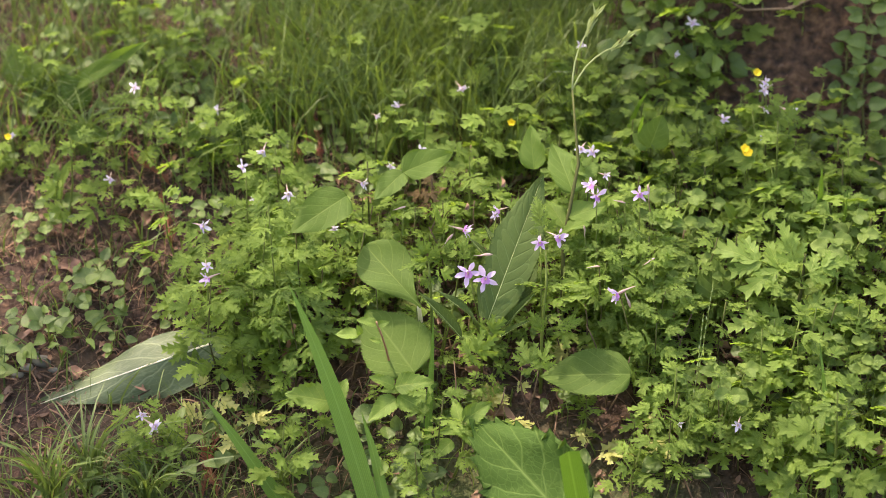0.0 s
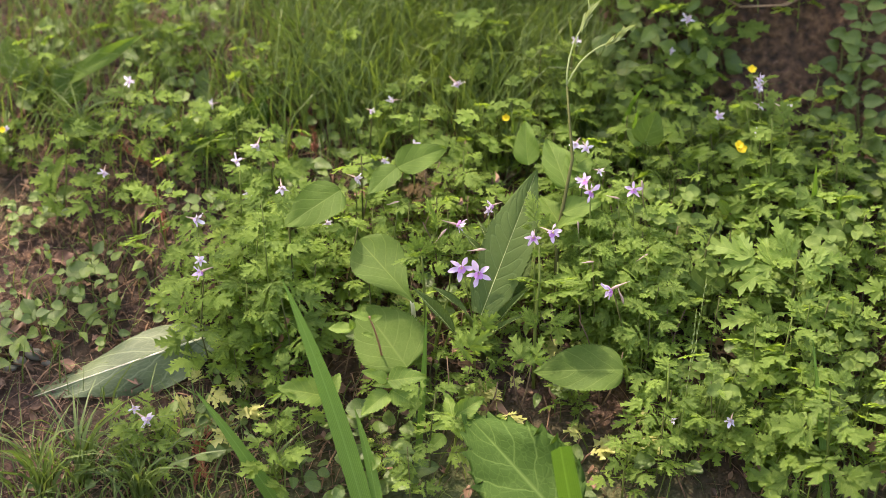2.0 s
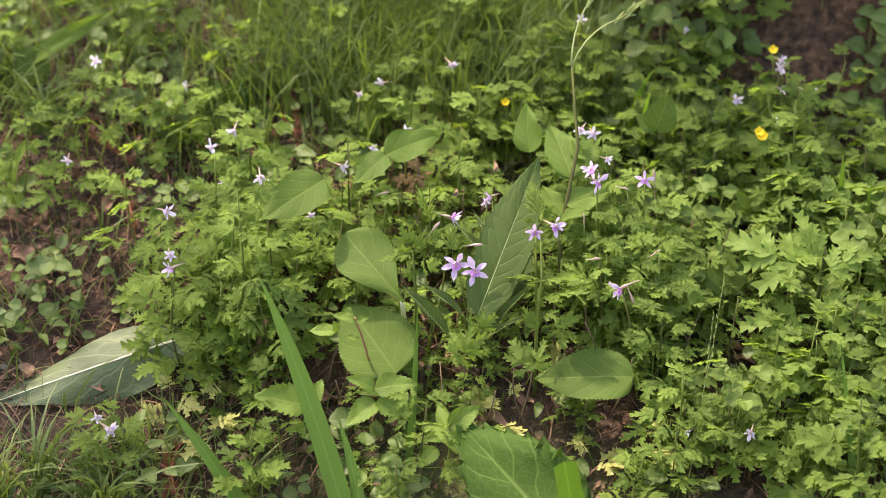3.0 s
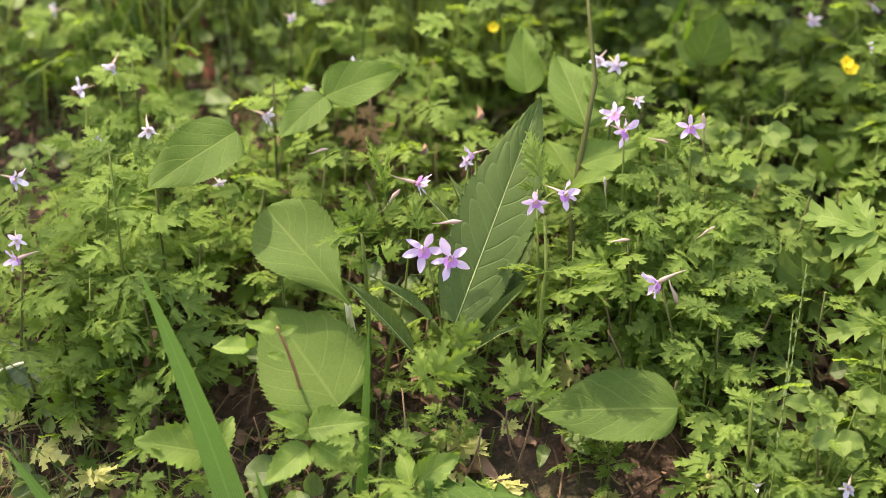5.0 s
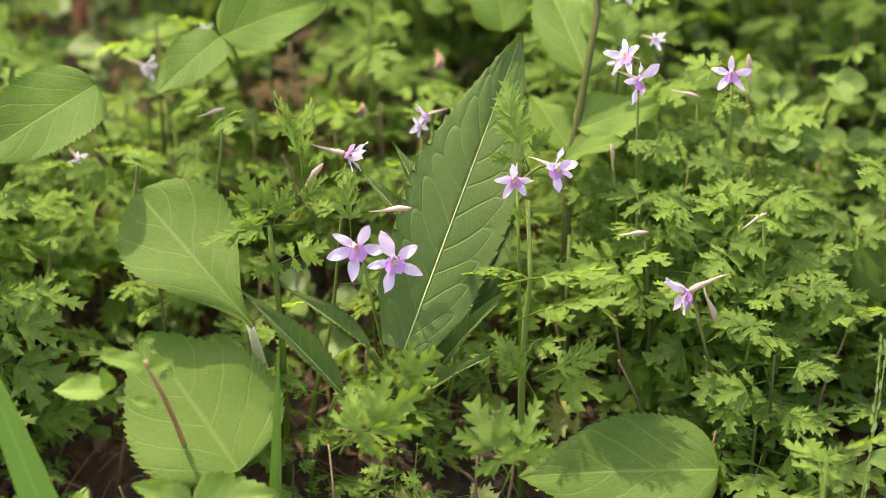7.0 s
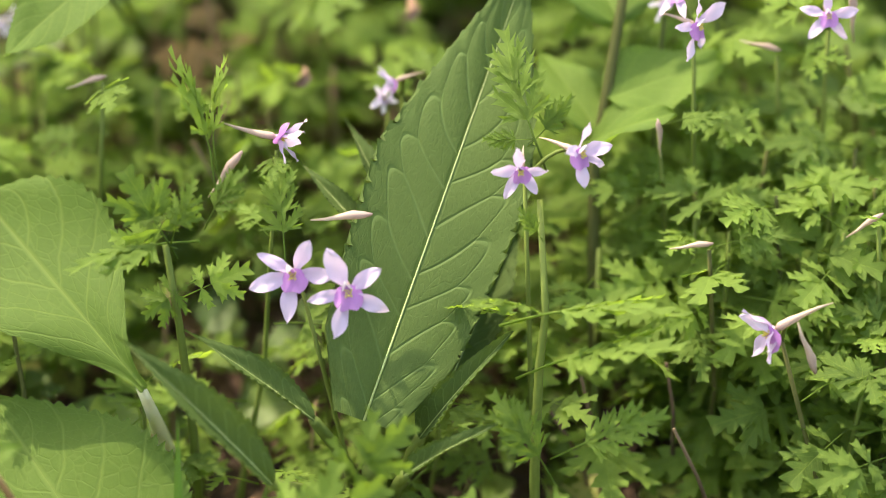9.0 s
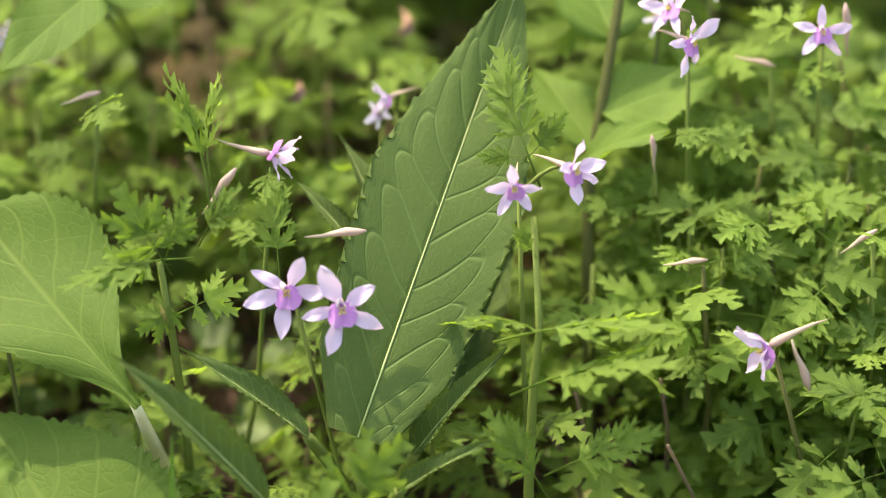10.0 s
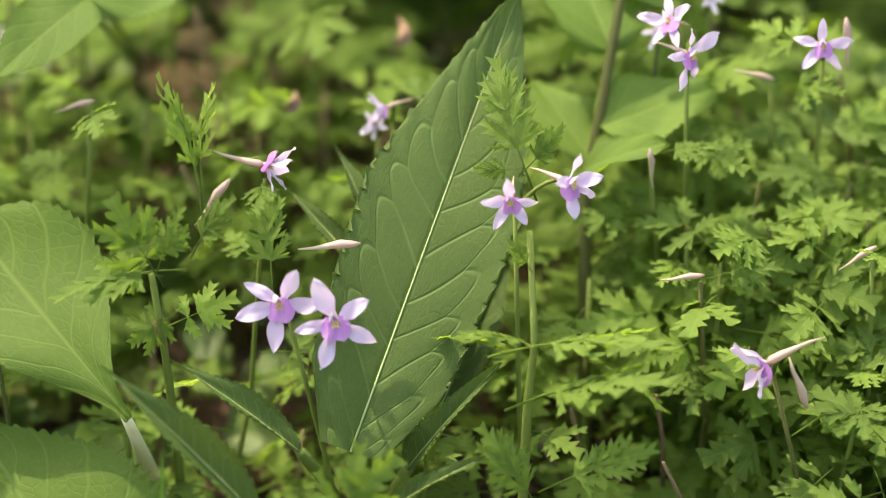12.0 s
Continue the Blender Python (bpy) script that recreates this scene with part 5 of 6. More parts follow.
# young larkspurs behind the flowers
for xr, yr, n in (((0.085, 0.20), (0.03, 0.16), 18), ((-0.07, 0.03), (0.09, 0.17), 12), ((0.13, 0.19), (0.0, 0.05), 5)):
    for k in range(n):
        copy_thing(CLOSE[k % len(CLOSE)], Matrix.Translation(on_ground(RNG.uniform(*xr), RNG.uniform(*yr))) @ pose(0, 0, 0, 0, 0, RNG.uniform(0, 360)) @ Matrix.Scale(RNG.uniform(0.6, 0.9), 4))

# sunlit larkspurs beside and behind the nodding flower
for x, y in ((0.135, 0.076), (0.153, 0.068), (0.126, 0.050), (0.159, 0.048), (0.139, 0.040), (0.161, 0.017), (0.146, -0.000), (0.157, -0.011), (0.131, 0.091), (0.168, 0.087), (0.120, 0.063), (0.144, 0.058)):
    larkspur(on_ground(x, y), SIDE.uniform(0.072, 0.090), (SIDE.uniform(-0.01, 0.01), SIDE.uniform(-0.01, 0.004)), 10, 0.029, SIDE, fine=True, low=0.3)
for x, y in ((0.113, 0.045), (0.124, 0.035), (0.137, 0.043), (0.148, 0.033), (0.162, 0.046), (0.132, 0.056), (0.156, 0.057)):
    larkspur(on_ground(x, y), SIDE.uniform(0.092, 0.102), (SIDE.uniform(-0.006, 0.006), SIDE.uniform(-0.006, 0.004)), 9, 0.030, SIDE, fine=True, low=0.55)

# short young larkspurs and dry stalks in the shaded gap at the front
for k in range(22):
    x, y = 0.05 + RNG.uniform(-0.13, 0.13), -0.05 + RNG.uniform(-0.045, 0.05)
    copy_thing(CLOSE[k % len(CLOSE)], Matrix.Translation(on_ground(x, y)) @ pose(0, 0, 0, 0, 0, RNG.uniform(0, 360)) @ Matrix.Scale(RNG.uniform(0.38, 0.62), 4))
for k in range(46):
    x, y = RNG.uniform(-0.10, 0.22), RNG.uniform(-0.09, 0.20)
    b, h = on_ground(x, y, -0.002), RNG.uniform(0.03, 0.075)
    me = stem_mesh("dry_stalk", arc((0, 0, 0), (RNG.uniform(-0.3, 0.3) * h, RNG.uniform(-0.3, 0.3) * h, h), (RNG.uniform(-0.1, 0.1) * h, 0, 0), 4), 0.0008, 0.0005, DRY, 5)
    lone("dry_stalk", me, "thin dry brown stalk standing among larkspur", "stalk", Matrix.Translation(b), "dry stalks")

# a leaning woody stem by the bare soil, and one browned plant behind the side-on flower
b = on_ground(-0.1673, 0.0175, -0.003)
me = stem_mesh("woody_stem", arc((0, 0, 0), Vector((-0.1440, -0.0025, 0.0714)) - b, (0.003, 0, 0.002), 6), 0.0026, 0.0018, RED_STALK, 7)
lone("woody_stem", me, "reddish brown leaning woody stem among larkspur", "stem", Matrix.Translation(b))
BROWN = [divided_leaf("brown_leaf", WITHERED, 70 + k) for k in range(2)]
foot = on_ground(-0.0330, 0.1544)
withered = thing("withered_plant", foot, "withered plant with drooping reddish brown cut leaves", "plant")
part("stem", stem_mesh("stem", arc((0, 0, 0), (0.004, -0.006, 0.075), (0.003, 0, 0), 5), 0.0011, 0.0007, DRY, 5), withered)
for k in range(7):
    a, h = 2.3 * k, 0.036 + 0.004 * k
    q = foot + Vector((0.003 * math.cos(a), 0.003 * math.sin(a) - 0.005 * h / 0.075, h))
    part("leaf", BROWN[k % 2], withered, aim(q, q + Vector((math.cos(a), math.sin(a), SIDE.uniform(-0.2, 0.5))), (0, -0.5, 1), 0.016))

# ---------------------------------------------------------------- trefoils and more lobed herbs on the sunny side


TREF_ME = [leaf_mesh("leaflet", TREF, w, round_leaf, 16, 3, fold=0.16, droop=0.12, wave=0.05, seed=50 + k) for k, w in enumerate((0.72, 0.82, 0.9))]


def trefoil(seed):
    """A low plant with three rounded leaflets on each thin stalk."""
    rng = random.Random(seed)
    plant = thing("trefoil_plant", (0, 0, 0), "low bright green plant with three rounded leaflets per stalk", "plant", "trefoils")
    for k in range(5):
        a, h = rng.uniform(0, 6.28), rng.uniform(0.03, 0.075)
        top = Vector((math.cos(a) * 0.02, math.sin(a) * 0.02, h))
        part("leaf_stalk", stem_mesh("stalk", arc((0, 0, 0), top, (0, 0, 0.004), 4), 0.0008, 0.0006, STALK, 4), plant)
        for j in (-1, 0, 1):
            b = a + j * 1.5
            part("leaflet", TREF_ME[rng.randrange(3)], plant, aim(top, top + Vector((math.cos(b), math.sin(b), rng.uniform(-0.1, 0.4))), (0, -0.6, 1), 0.0115 * rng.uniform(0.75, 1.25)))
    return plant


TREFOILS = [trefoil(300 + k) for k in range(4)]
places = []
for k in range(17):
    places.append((RNG.uniform(0.19, 0.40), RNG.uniform(-0.10, 0.13)))
for k in range(11):
    places.append((RNG.uniform(0.13, 0.22), RNG.uniform(0.06, 0.15)))
for k, (x, y) in enumerate(places):
    m = Matrix.Translation(on_ground(x, y)) @ pose(0, 0, 0, 0, 0, RNG.uniform(-40, 40)) @ Matrix.Scale(RNG.uniform(0.75, 1.15), 4)
    if k < 4:
        TREFOILS[k].matrix_basis = m
    else:
        copy_thing(TREFOILS[k % 4], m)

# ---------------------------------------------------------------- ground herbs with small rounded leaves
HERB_ME = [leaf_mesh("leaf", HERB, w, sh, 10, 3, teeth=tt, tooth=0.1, fold=0.12, droop=0.15, wave=0.04, stalk=0.6, seed=k)
           for k, (w, sh, tt) in enumerate(((0.7, ovate, 7), (0.95, round_leaf, 9), (0.5, ovate, 0), (0.8, ovate, 6)))]


def ground_herb(seed, n, size, spread):
    rng = random.Random(seed)
    plant = thing("ground_herb", (0, 0, 0), "small dark green herb with rounded leaves on soil", "plant", "ground herbs")
    for k in range(n):
        a, r, z = rng.uniform(0, 6.28), rng.uniform(0.2, 1) * spread, rng.uniform(0.006, 0.03)
        p = Vector((r * math.cos(a), r * math.sin(a), z))
        out = Vector((math.cos(a) + rng.uniform(-0.5, 0.5), math.sin(a) + rng.uniform(-0.5, 0.5), rng.uniform(-0.1, 0.5)))
        part("leaf", HERB_ME[rng.randrange(4)], plant, aim(p, p + out, (rng.uniform(-0.3, 0.3), -0.3, 1), size * rng.uniform(0.7, 1.3)))
    return plant


TINY = [ground_herb(150 + k, 7, 0.009, 0.022) for k in range(5)]
HERBS = [ground_herb(100 + k, 9, 0.015, 0.03) for k in range(6)]
BIGGER = [ground_herb(200 + k, 12, 0.019, 0.045) for k in range(4)]
spots = []
for i in range(170):
    x, y = RNG.uniform(-0.48, 0.48), RNG.uniform(-0.12, 0.46)
    thin = max(smooth(0.0, -0.22, x) * smooth(0.30, 0.1, y), 1.2 * smooth(0.14, 0.18, x) * smooth(0.26, 0.29, y))
    if RNG.random() < 0.75 * thin or clear_of_leaf(x, y) < 1:
        continue
    spots.append((x, y))
for x, y in spots:
    kinds = BIGGER if (x > 0.17 and y > 0.17) else HERBS
    v = kinds[RNG.randrange(len(kinds))]
    copy_thing(v, Matrix.Translation(on_ground(x, y)) @ pose(0, 0, 0, 20, 0, RNG.uniform(-60, 60)) @ Matrix.Scale(RNG.uniform(0.8, 1.3), 4))
for i in range(50):
    x, y = RNG.uniform(-0.47, -0.02), RNG.uniform(-0.12, 0.27)
    if clear_of_leaf(x, y) < 1:
        continue
    copy_thing(TINY[i % 5], Matrix.Translation(on_ground(x, y)) @ pose(0, 0, 0, 20, 0, RNG.uniform(-60, 60)) @ Matrix.Scale(RNG.uniform(0.7, 1.4), 4))
for k, v in enumerate(TINY):
    v.matrix_basis = Matrix.Translation(on_ground(-0.30 + 0.05 * k, 0.05 + 0.03 * (k % 3))) @ pose(0, 0, 0, 20)
for i in range(34):
    x, y = RNG.uniform(0.11, 0.235), RNG.uniform(0.23, 0.36)
    v = (HERBS + BIGGER)[RNG.randrange(10)]
    copy_thing(v, Matrix.Translation(on_ground(x, y)) @ pose(0, 0, 0, 35, 0, RNG.uniform(-60, 60)) @ Matrix.Scale(RNG.uniform(0.8, 1.3), 4))
for k, v in enumerate(HERBS + BIGGER):
    x, y = 0.20 + 0.022 * k, 0.21 + 0.03 * (k % 3)
    v.matrix_basis = Matrix.Translation(on_ground(x, y)) @ pose(0, 0, 0, 20)


# climbing leafy shoots on the soil face
def bank_shoot(pts, n, size):
    b = Vector(pts[0])
    plant = thing("climbing_shoot", b, "dark stem with shaded green leaves against the soil face", "plant", "climbing shoots")
    part("stem", stem_mesh("stem", [Vector(p) - b for p in pts], 0.0014, 0.0008, DARK_STALK, 5), plant, Matrix.Translation(b))
    for k in range(n):
        f = k / n * (len(pts) - 1)
        i = int(f)
        q = Vector(pts[i]).lerp(Vector(pts[i + 1]), f - i)
        out = Vector(((-1) ** k + RNG.uniform(-0.4, 0.4), -0.5, RNG.uniform(-0.2, 0.9)))
        part("leaf", HERB_ME[(0, 3, 2)[k % 3]], plant, aim(q + out.normalized() * size * 0.3, q + out * 2, (RNG.uniform(-0.4, 0.4), -0.8, 0.5), size * RNG.uniform(0.7, 1.2)))


bank_shoot([(0.3731, 0.2493, 0.1180), (0.3701, 0.2720, 0.1652), (0.3787, 0.2865, 0.2157), (0.3638, 0.2983, 0.2613)], 24, 0.019)
bank_shoot([(0.3499, 0.2544, 0.1214), (0.3544, 0.2745, 0.1698), (0.3564, 0.2856, 0.1991), (0.3855, 0.3005, 0.2548)], 20, 0.017)
bank_shoot([(0.2494, 0.2937, 0.1611), (0.2430, 0.2969, 0.1885), (0.2329, 0.3013, 0.2094), (0.2185, 0.3117, 0.2334)], 14, 0.016)
bank_shoot([(0.1611, 0.3279, 0.1807), (0.1655, 0.3259, 0.2047), (0.1752, 0.3266, 0.2272), (0.1852, 0.3300, 0.2485)], 14, 0.015)
for pts in ([(0.2395, 0.3154, 0.2403), (0.2630, 0.3088, 0.2301), (0.3042, 0.3049, 0.2334), (0.3298, 0.3078, 0.2474)], [(0.2942, 0.3065, 0.2299), (0.3196, 0.3067, 0.2411), (0.3402, 0.3086, 0.2488), (0.3554, 0.3094, 0.2568)]):
    b = Vector(pts[0])
    lone("hanging_root", stem_mesh("hanging_root", [Vector(p) - b for p in pts], 0.0012, 0.0009, ROOT, 5), "thin pale root hanging across the soil face", "root", Matrix.Translation(b))

def soil_clods():
    """Lumps of bare soil that stand out of the steep face."""
    rng, bm = random.Random(61), bmesh.new()
    for _ in range(260):
        x = rng.uniform(0.17, 0.52)
        at = on_ground(x, rng.uniform(0.26, 0.40), 0.0)
        r, sd = rng.choice((0.0025, 0.004, 0.006, 0.009)) * rng.uniform(0.7, 1.2), rng.uniform(0, 90)
        got = bmesh.ops.create_icosphere(bm, subdivisions=1, radius=1.0)["verts"]
        for v in got:
            k = r * (1 + 0.5 * noise.noise(v.co * 1.3 + Vector((sd, 0, 0))))
            v.co = at + Vector((v.co.x * k * 1.3, v.co.y * k, v.co.z * k * 0.8))
    me = bpy.data.meshes.new("soil_clods")
    bm.to_mesh(me)
    bm.free()
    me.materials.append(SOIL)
    lone("soil_clods", me, "crumbly brown soil lumps on the steep bank face", "soil", kind="stuff")


soil_clods()

# ---------------------------------------------------------------- grass


def grass_field(name, count, xr, yr, hr, wr, lean, label, seed, keep=None):
    s, rng = Soup(), random.Random(seed)
    for _ in range(count):
        x, y = rng.uniform(*xr), rng.uniform(*yr)
        if keep and rng.random() > keep(x, y):
            continue
        h, a = rng.uniform(*hr), rng.uniform(0, 6.28)
        b = on_ground(x, y, -0.002)
        d = Vector((math.cos(a), math.sin(a), 0)) * h * rng.uniform(0.1, lean) + Vector((rng.uniform(-0.1, 0.15) * h, 0, 0))
        w = rng.uniform(*wr)
        pts = [b + Vector((0, 0, h * (f - 0.35 * f * f * rng.uniform(0.3, 1)))) + d * f * f for f in (0, 0.25, 0.5, 0.75, 1.0)]
        strip(s, pts, [w * 0.8, w, w * 0.85, w * 0.5, w * 0.05], (rng.uniform(-1, 1), rng.uniform(-1, 1), 0.1))
    lone(name, s.mesh(name, GRASS), label, "grass", kind="stuff")


grass_field("meadow_grass", 7000, (-0.24, 0.13), (0.21, 0.55), (0.06, 0.16), (0.0008, 0.0020), 0.7, "long fine green grass leaning in a dense clump", 3,
            lambda x, y: smooth(-0.21, -0.12, x) * smooth(0.21, 0.29, y + 0.05 * noise.noise((x * 20, 0, 0))))
grass_field("coarse_grass", 1900, (-0.55, -0.18), (0.15, 0.55), (0.05, 0.12), (0.0007, 0.0020), 1.0, "coarse arching green grass on the bank", 4,
            lambda x, y: smooth(0.17, 0.28, y))
grass_field("far_grass", 1600, (-1.0, 0.9), (0.5, 1.1), (0.07, 0.15), (0.0015, 0.003), 0.8, "green grass beyond the patch", 5)
grass_field("bank_grass", 22000, (-3.0, 3.0), (-2.6, 3.0), (0.06, 0.14), (0.002, 0.004), 0.8, "rough green grass over the whole bank", 9,
            lambda x, y: 0.0 if (-0.75 < x < 0.6 and -0.45 < y < 0.56) else 1.0)
grass_field("sparse_grass", 520, (-0.45, 0.45), (-0.16, 0.35), (0.03, 0.07), (0.0008, 0.0022), 1.1, "scattered thin grass blades between plants", 6)
grass_field("low_grass", 380, (-0.44, -0.12), (-0.14, 0.16), (0.025, 0.065), (0.0009, 0.0024), 1.3, "low straggling grass over dry litter", 12, clear_of_leaf)
grass_field("front_grass", 330, (-0.46, -0.18), (-0.16, 0.0), (0.03, 0.075), (0.0009, 0.0022), 1.2, "thin arching grass over dark litter", 21, clear_of_leaf)
grass_field("edge_grass", 420, (0.26, 0.46), (-0.15, 0.09), (0.03, 0.08), (0.0008, 0.0018), 1.1, "thin green grass over brown litter", 31)
grass_field("gap_grass", 600, (-0.22, 0.12), (0.11, 0.26), (0.02, 0.06), (0.0007, 0.0016), 1.2, "short fine grass between larkspurs", 32)
grass_field("slope_grass", 260, (0.10, 0.24), (0.22, 0.36), (0.04, 0.09), (0.001, 0.0024), 0.9, "thin grass at the foot of the soil face", 13)
grass_field("side_grass", 130, (0.16, 0.24), (0.16, 0.26), (0.06, 0.11), (0.001, 0.0022), 0.8, "fine grass tuft among larkspur", 8)


def tuft(at, n, hr, seed, label):
    b, rng, s = Vector(at), random.Random(seed), Soup()
    for _ in range(n):
        a, h = rng.uniform(0, 6.28), rng.uniform(*hr)
        d = Vector((math.cos(a), math.sin(a) * 0.7, 0)) * h * rng.uniform(0.3, 0.9)
        p0 = Vector((rng.uniform(-1, 1), rng.uniform(-1, 1), 0)) * 0.008
        pts = [p0 + Vector((0, 0, h * (f - 0.45 * f * f))) + d * f * f for f in (0, 0.25, 0.5, 0.75, 1.0)]
        w = rng.uniform(0.0016, 0.0038)
        strip(s, pts, [w * 0.8, w, w * 0.85, w * 0.5, w * 0.05], (rng.uniform(-1, 1), rng.uniform(-1, 1), 0.1))
    lone("grass_tuft", s.mesh("grass_tuft", GRASS), label, "grass", Matrix.Translation(b), "grass tufts")


tuft((-0.3091, -0.0854, -0.0364), 32, (0.06, 0.13), 1, "arching green grass tuft on dry litter")
tuft((-0.3433, -0.0996, -0.0440), 30, (0.06, 0.13), 2, "arching green grass tuft on dry litter")
tuft((-0.2625, -0.1060, -0.0453), 45, (0.05, 0.10), 3, "thin green grass tuft beside larkspur")
tuft((-0.3884, 0.3022, 0.1281), 30, (0.06, 0.1), 4, "coarse arching grass tuft")
tuft((-0.3517, 0.2549, 0.1095), 25, (0.05, 0.1), 5, "coarse arching grass tuft")
tuft((-0.1527, -0.0846, -0.0370), 22, (0.03, 0.07), 6, "small grass tuft in shade")
tuft((0.3010, -0.0535, -0.0232), 24, (0.03, 0.07), 7, "small grass tuft in sun")
tuft((0.3429, -0.0267, -0.0175), 24, (0.03, 0.07), 8, "small grass tuft in sun")

# ---------------------------------------------------------------- litter


def litter():
    s, rng = Soup(), random.Random(11)
    for _ in range(9000):
        x, y = rng.uniform(-0.5, 0.5), rng.uniform(-0.18, 0.42)
        if x > -0.05 and rng.random() < 0.6:
            continue
        if x > 0.10 and y > 0.22:
            continue
        a, ln = rng.uniform(0, 6.28), rng.choice((0.007, 0.012, 0.018, 0.032)) * rng.uniform(0.7, 1.2)
        p = on_ground(x, y, rng.uniform(0.001, 0.006))
        d = Vector((math.cos(a), math.sin(a), 0))
        q = on_ground(x + d.x * ln, y + d.y * ln, rng.uniform(0.001, 0.008))
        s.tube(arc(p, q, (0, 0, rng.uniform(0, 0.004)), 3), rng.choice((0.0002, 0.0003, 0.0004, 0.0008)), 3)
    lone("dry_litter", s.mesh("dry_litter", LITTER), "dry straw and thin twigs strewn over soil", "litter", kind="stuff")


litter()


def leaf_crumbs():
    """Broken bits of dead leaf, curled and tilted, strewn over the soil."""
    s, rng = Soup(), random.Random(71)
    for _ in range(4200):
        x, y = rng.uniform(-0.5, 0.48), rng.uniform(-0.18, 0.30)
        if x > -0.12 and rng.random() < 0.55:
            continue
        r = rng.choice((0.0018, 0.0028, 0.004)) * rng.uniform(0.7, 1.3)
        m = Matrix.Translation(on_ground(x, y, rng.uniform(0.001, 0.006))) @ pose(0, 0, 0, 20 + rng.uniform(-35, 35), rng.uniform(-35, 35), rng.uniform(0, 360)) @ Matrix.Scale(r, 4)
        curl = rng.uniform(0.1, 0.6)
        rows = [[(u * w * rng.uniform(0.75, 1.1), v, curl * (u * u + 0.4 * v * v)) for u in (-1, 0, 1)] for v, w in ((-1.0, 0.3), (-0.2, 0.7), (0.5, 0.6), (1.1, 0.15))]
        s.grid(rows, [[(0.2, 0.2), (0.5, 0.5), (0.8, 0.8)]] * 4, m)
    lone("leaf_crumbs", s.mesh("leaf_crumbs", CRUMB), "broken brown leaf bits strewn over soil", "litter", kind="stuff")


leaf_crumbs()
DEAD_ME = [leaf_mesh("dead_leaf", DEAD, w, ovate, 10, 3, fold=0.5, droop=0.3, wave=0.12, seed=20 + k) for k, w in enumerate((0.4, 0.55, 0.7))]
for i in range(210):
    x, y = RNG.uniform(-0.42, 0.40), RNG.uniform(-0.12, 0.28)
    if x > 0.05 and RNG.random() < 0.4:
        continue
    a = RNG.uniform(0, 6.28)
    m = Matrix.Translation(on_ground(x, y, 0.004)) @ pose(0, 0, 0, 20 + RNG.uniform(-20, 20), RNG.uniform(-25, 25), math.degrees(a)) @ Matrix.Scale(RNG.uniform(0.009, 0.022), 4)
    lone("dead_leaf", DEAD_ME[i % 3], "curled dry brown leaf lying on soil", "leaf", m, "dead leaves")


ROLLED = leaf_mesh("dead_leaf", DEAD, 0.30, lance, 18, 5, fold=0.75, droop=0.2, wave=0.03, seed=31)
lone("dead_leaf", ROLLED, "pinkish brown curled dead leaf caught among stems", "leaf", aim((0.0002, 0.0875, 0.1356), (0.0054, 0.0995, 0.1366), (0.9, -0.4, 0.2)), "dead leaves")
lone("dead_leaf", ROLLED, "pinkish brown curled dead leaf caught among stems", "leaf", aim((0.0326, 0.1145, 0.1436), (0.0360, 0.1280, 0.1478), (0.9, -0.4, 0.2)), "dead leaves")


lone("dead_leaf", DEAD_ME[2], "pale orange-brown dead leaf lying on bare soil", "leaf", aim((-0.3442, 0.1257, 0.0539), (-0.3646, 0.1308, 0.0615), (0.1, -0.5, 0.8)), "dead leaves")
for base, tip in (((-0.3334, 0.1189, 0.0518), (-0.3245, 0.1352, 0.0632)), ((-0.3390, 0.1253, 0.0553), (-0.3300, 0.1113, 0.0503)), ((-0.3885, 0.0736, 0.0369), (-0.3696, 0.0623, 0.0347))):
    lone("fallen_leaf", HERB_ME[1], "small rounded green leaf lying on litter", "leaf", aim(base, tip, (0, -0.5, 0.9)))


def conifer_sprig(at, length, turn, seed):
    s, rng = Soup(), random.Random(seed)
    s.tube([(0, 0, 0.002), (0, length * 0.5, 0.006), (0, length, 0.002)], 0.0007, 4)
    for k in range(110):
        v = rng.uniform(0.05, 1.0)
        a = rng.uniform(0, 6.28)
        p = Vector((0, v * length, 0.004))
        q = p + Vector((math.cos(a) * 0.006, 0.005, abs(math.sin(a)) * 0.005))
        s.tube([p, q], [0.0005, 0.0001], 3)
    lone("conifer_sprig", s.mesh("conifer_sprig", RUST), "dead rust-brown conifer sprig on the ground", "sprig", Matrix.Translation(at) @ pose(0, 0, 0, 22, 0, turn), "dead conifer sprigs")


for k, (at, ln, turn) in enumerate((((-0.2191, -0.0985, -0.0419), 0.07, -8), ((-0.2066, -0.0958, -0.0409), 0.05, 20), ((0.3458, 0.0457, 0.0186), 0.06, -30), ((0.3587, 0.0507, 0.0214), 0.05, 30), ((-0.2773, 0.2520, 0.1167), 0.05, 10),
                                    ((-0.1510, 0.2395, 0.1082), 0.05, -20), ((-0.1299, 0.2356, 0.1072), 0.05, 10), ((0.1681, 0.2340, 0.1022), 0.06, 0), ((-0.2619, 0.1458, 0.0662), 0.06, 15), ((-0.2689, 0.2088, 0.0973), 0.05, 60))):
    conifer_sprig(at, ln, turn, k)


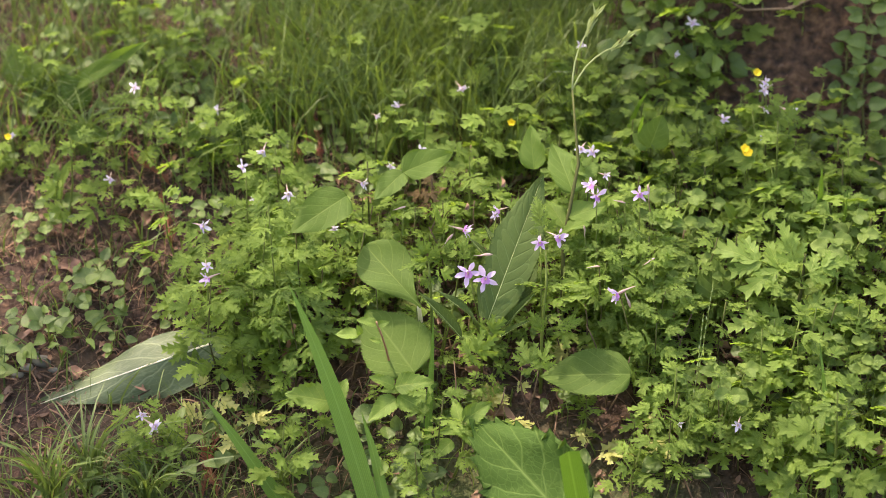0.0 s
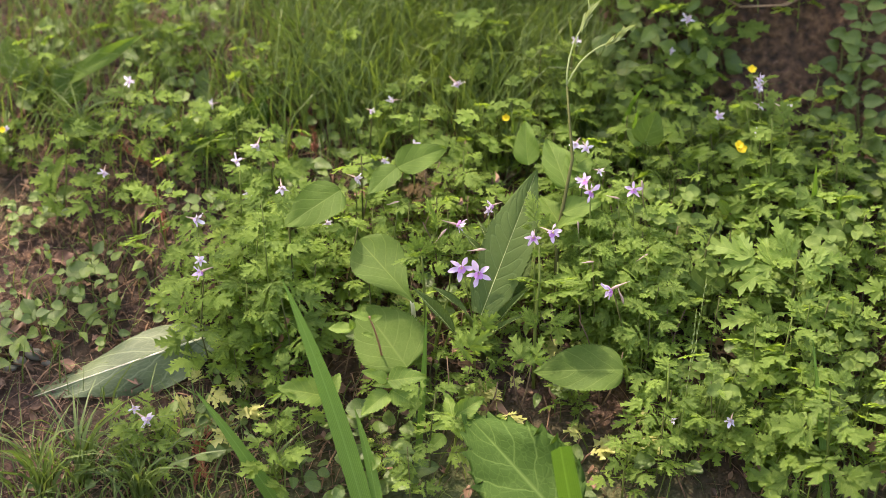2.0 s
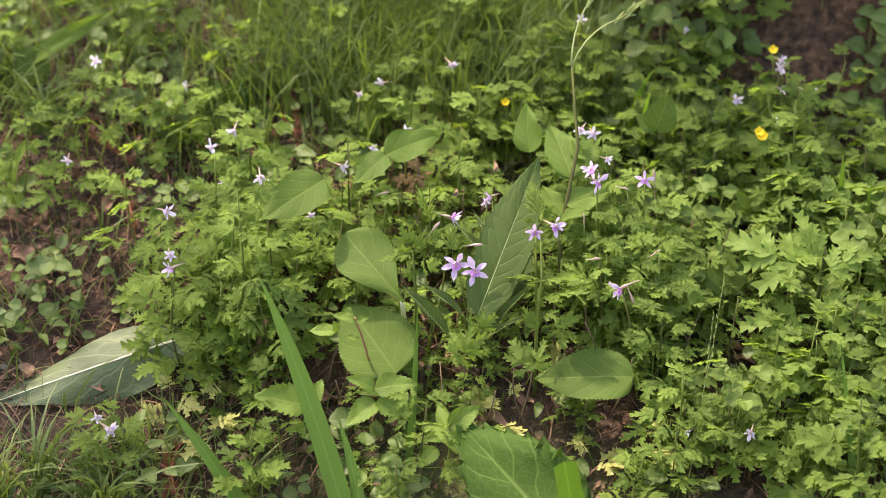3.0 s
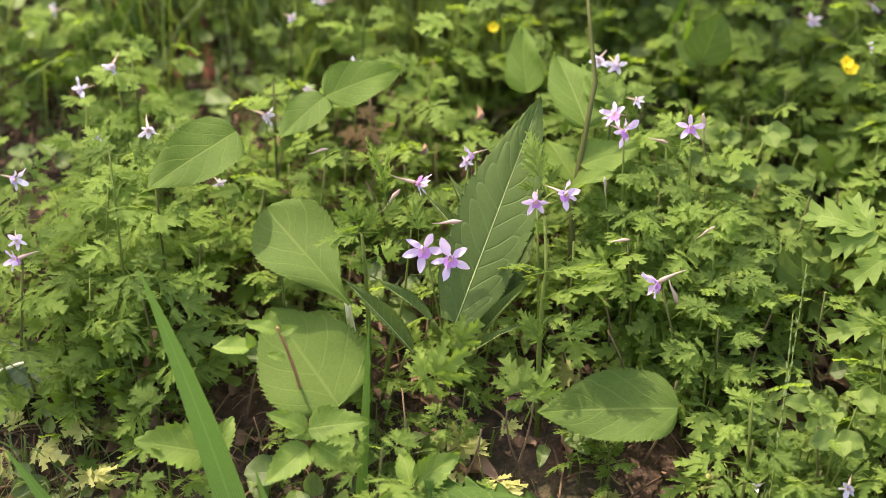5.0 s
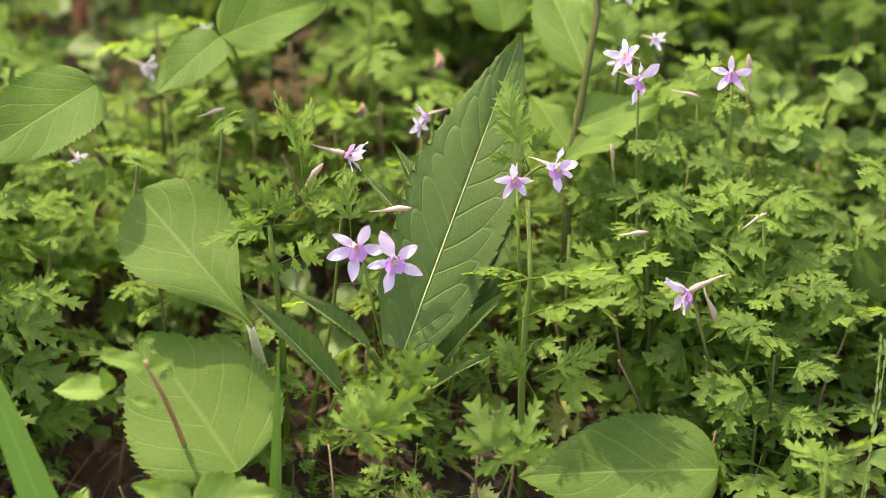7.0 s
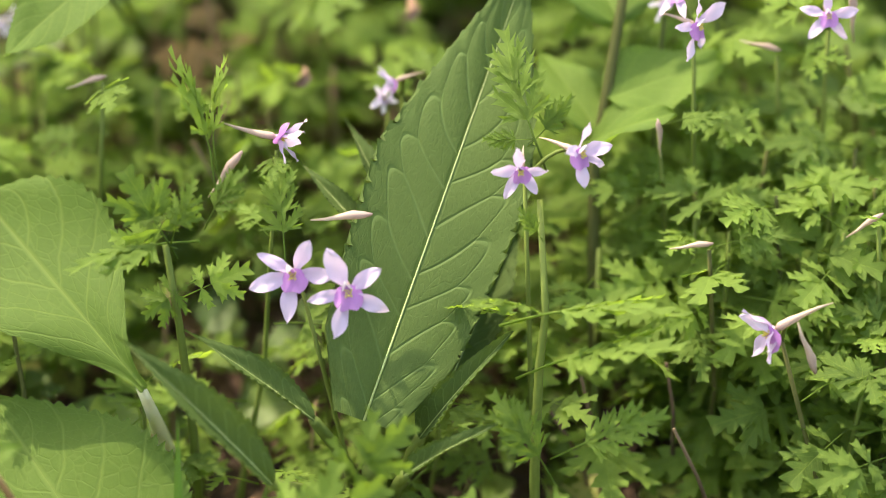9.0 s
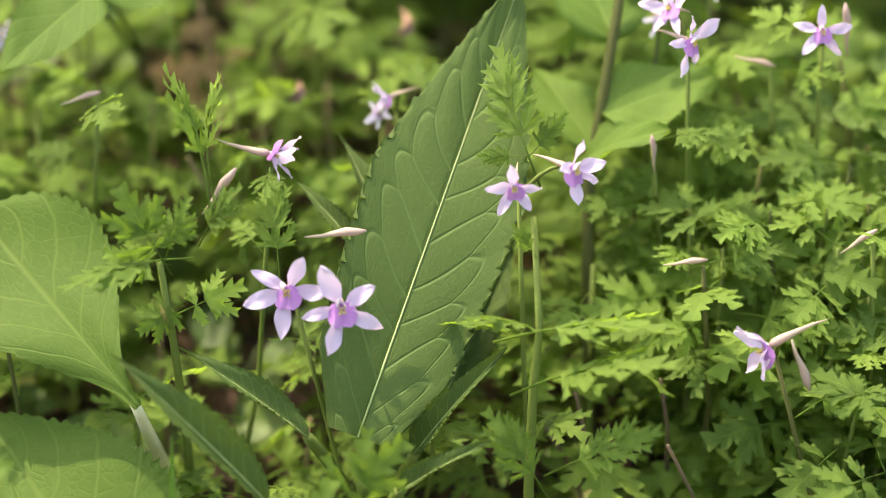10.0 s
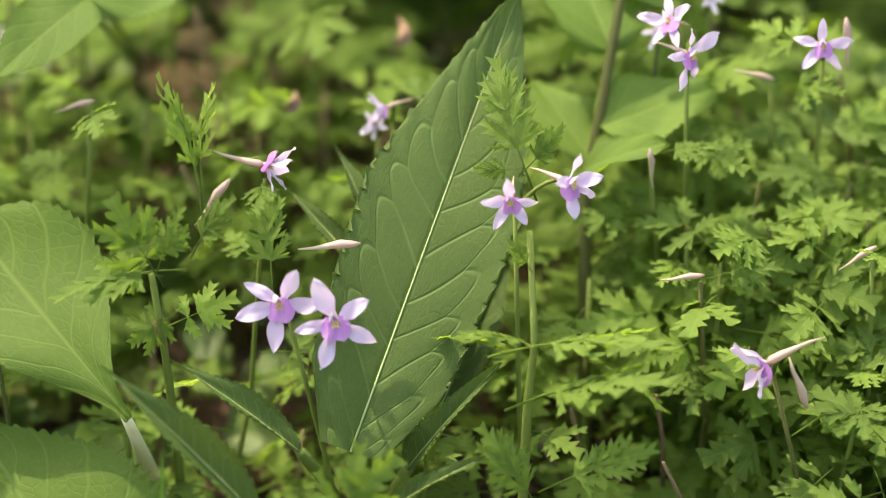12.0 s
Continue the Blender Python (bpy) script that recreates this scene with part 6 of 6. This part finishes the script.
def pebble(at, size, seed):
    bm = bmesh.new()
    bmesh.ops.create_icosphere(bm, subdivisions=2, radius=1.0)
    for v in bm.verts:
        k = 1 + 0.28 * noise.noise(v.co * 1.4 + Vector((seed * 3.1, 0, 0)))
        v.co = Vector((v.co.x * k, v.co.y * 0.7 * k, v.co.z * 0.5 * k))
    me = bpy.data.meshes.new("pebble")
    bm.to_mesh(me)
    bm.free()
    me.polygons.foreach_set("use_smooth", [True] * len(me.polygons))
    me.materials.append(STONE)
    lone("pebble", me, "small rough grey-green stone on soil", "stone", Matrix.Translation(at) @ pose(0, 0, 0, 10, 5, seed * 50) @ Matrix.Scale(size, 4), "pebbles")


for k, (at, size) in enumerate((((-0.3671, 0.0333, 0.0144), 0.009), ((-0.3796, 0.0263, 0.0118), 0.007), ((-0.3753, 0.0411, 0.0184), 0.006), ((-0.3565, 0.0256, 0.0105), 0.005), ((-0.3875, 0.0190, 0.0087), 0.006), ((-0.2597, 0.2084, 0.0945), 0.006))):
    pebble(at, size, k)

# ---------------------------------------------------------------- unseen tree added overhead to shade the soil face and fallen leaf


def shade_tree():
    """Unseen young broad-leaved tree added up the bank; long limbs shade the soil face."""
    rng = random.Random(77)
    foot = on_ground(-1.9, 2.4, -0.05)
    tree = thing("young_tree", foot, "young broad-leaved tree with long leafy limbs, added out of view for shade", "tree")
    top = foot + Vector((0.25, -0.2, 4.2))
    s = Soup()
    s.tube(arc((0, 0, 0), top - foot, (0.1, 0.05, 0), 8), [0.09, 0.08, 0.072, 0.064, 0.056, 0.048, 0.04, 0.03, 0.02], 10)
    part("trunk", s.mesh("trunk", BARK), tree, Matrix.Translation(foot))
    tips = []
    # Low limb ends sit where their leaves shade the soil face and fallen leaf.
    for end in ((-1.34, 0.79, 2.75), (-0.70, 1.01, 2.78), (-0.62, 1.14, 2.75), (-0.50, 1.04, 2.70), (-0.73, 1.20, 2.85), (-0.47, 1.17, 2.95), (-2.9, 2.0, 3.8), (-1.4, 3.4, 4.0), (-2.3, 3.3, 4.4), (-2.6, 2.2, 4.7)):
        start = foot.lerp(top, rng.uniform(0.45, 0.8))
        end = Vector(end)
        s = Soup()
        pts = arc(start - foot, end - foot, (0, 0, 0.15), 7)
        s.tube(pts, [0.03 - 0.0035 * i for i in range(8)], 7)
        part("limb", s.mesh("limb", BARK), tree, Matrix.Translation(foot))
        tips.append(end)
    s = Soup()
    shape = [(0.0, 0.0), (0.5, 0.34), (1.0, 0.0)]
    for end in tips:
        low = end.z < 3
        for _ in range(115 if end.x < -1.2 and low else 80 if low and end.y < 1.04 else 190 if low else 420):
            r = (0.17, 0.11, 0.20) if low else (0.6, 0.6, 0.5)
            c = end + Vector((rng.gauss(0, r[0] * 0.6), rng.gauss(0, r[1] * 0.6), rng.gauss(0, r[2] * 0.6)))
            a = rng.uniform(0, 6.28)
            m = Matrix.Translation(c) @ pose(0, 0, 0, rng.uniform(-40, 40), rng.uniform(-40, 40), math.degrees(a)) @ Matrix.Scale(rng.uniform(0.035, 0.07), 4)
            s.grid([[(-w, v, 0.1 * w), (0, v, 0), (w, v, 0.1 * w)] for v, w in shape], [[(0.2, v), (0.5, v), (0.8, v)] for v, w in shape], m)
    part("crown", s.mesh("crown", CROWN), tree, Matrix.Identity(4))


shade_tree()
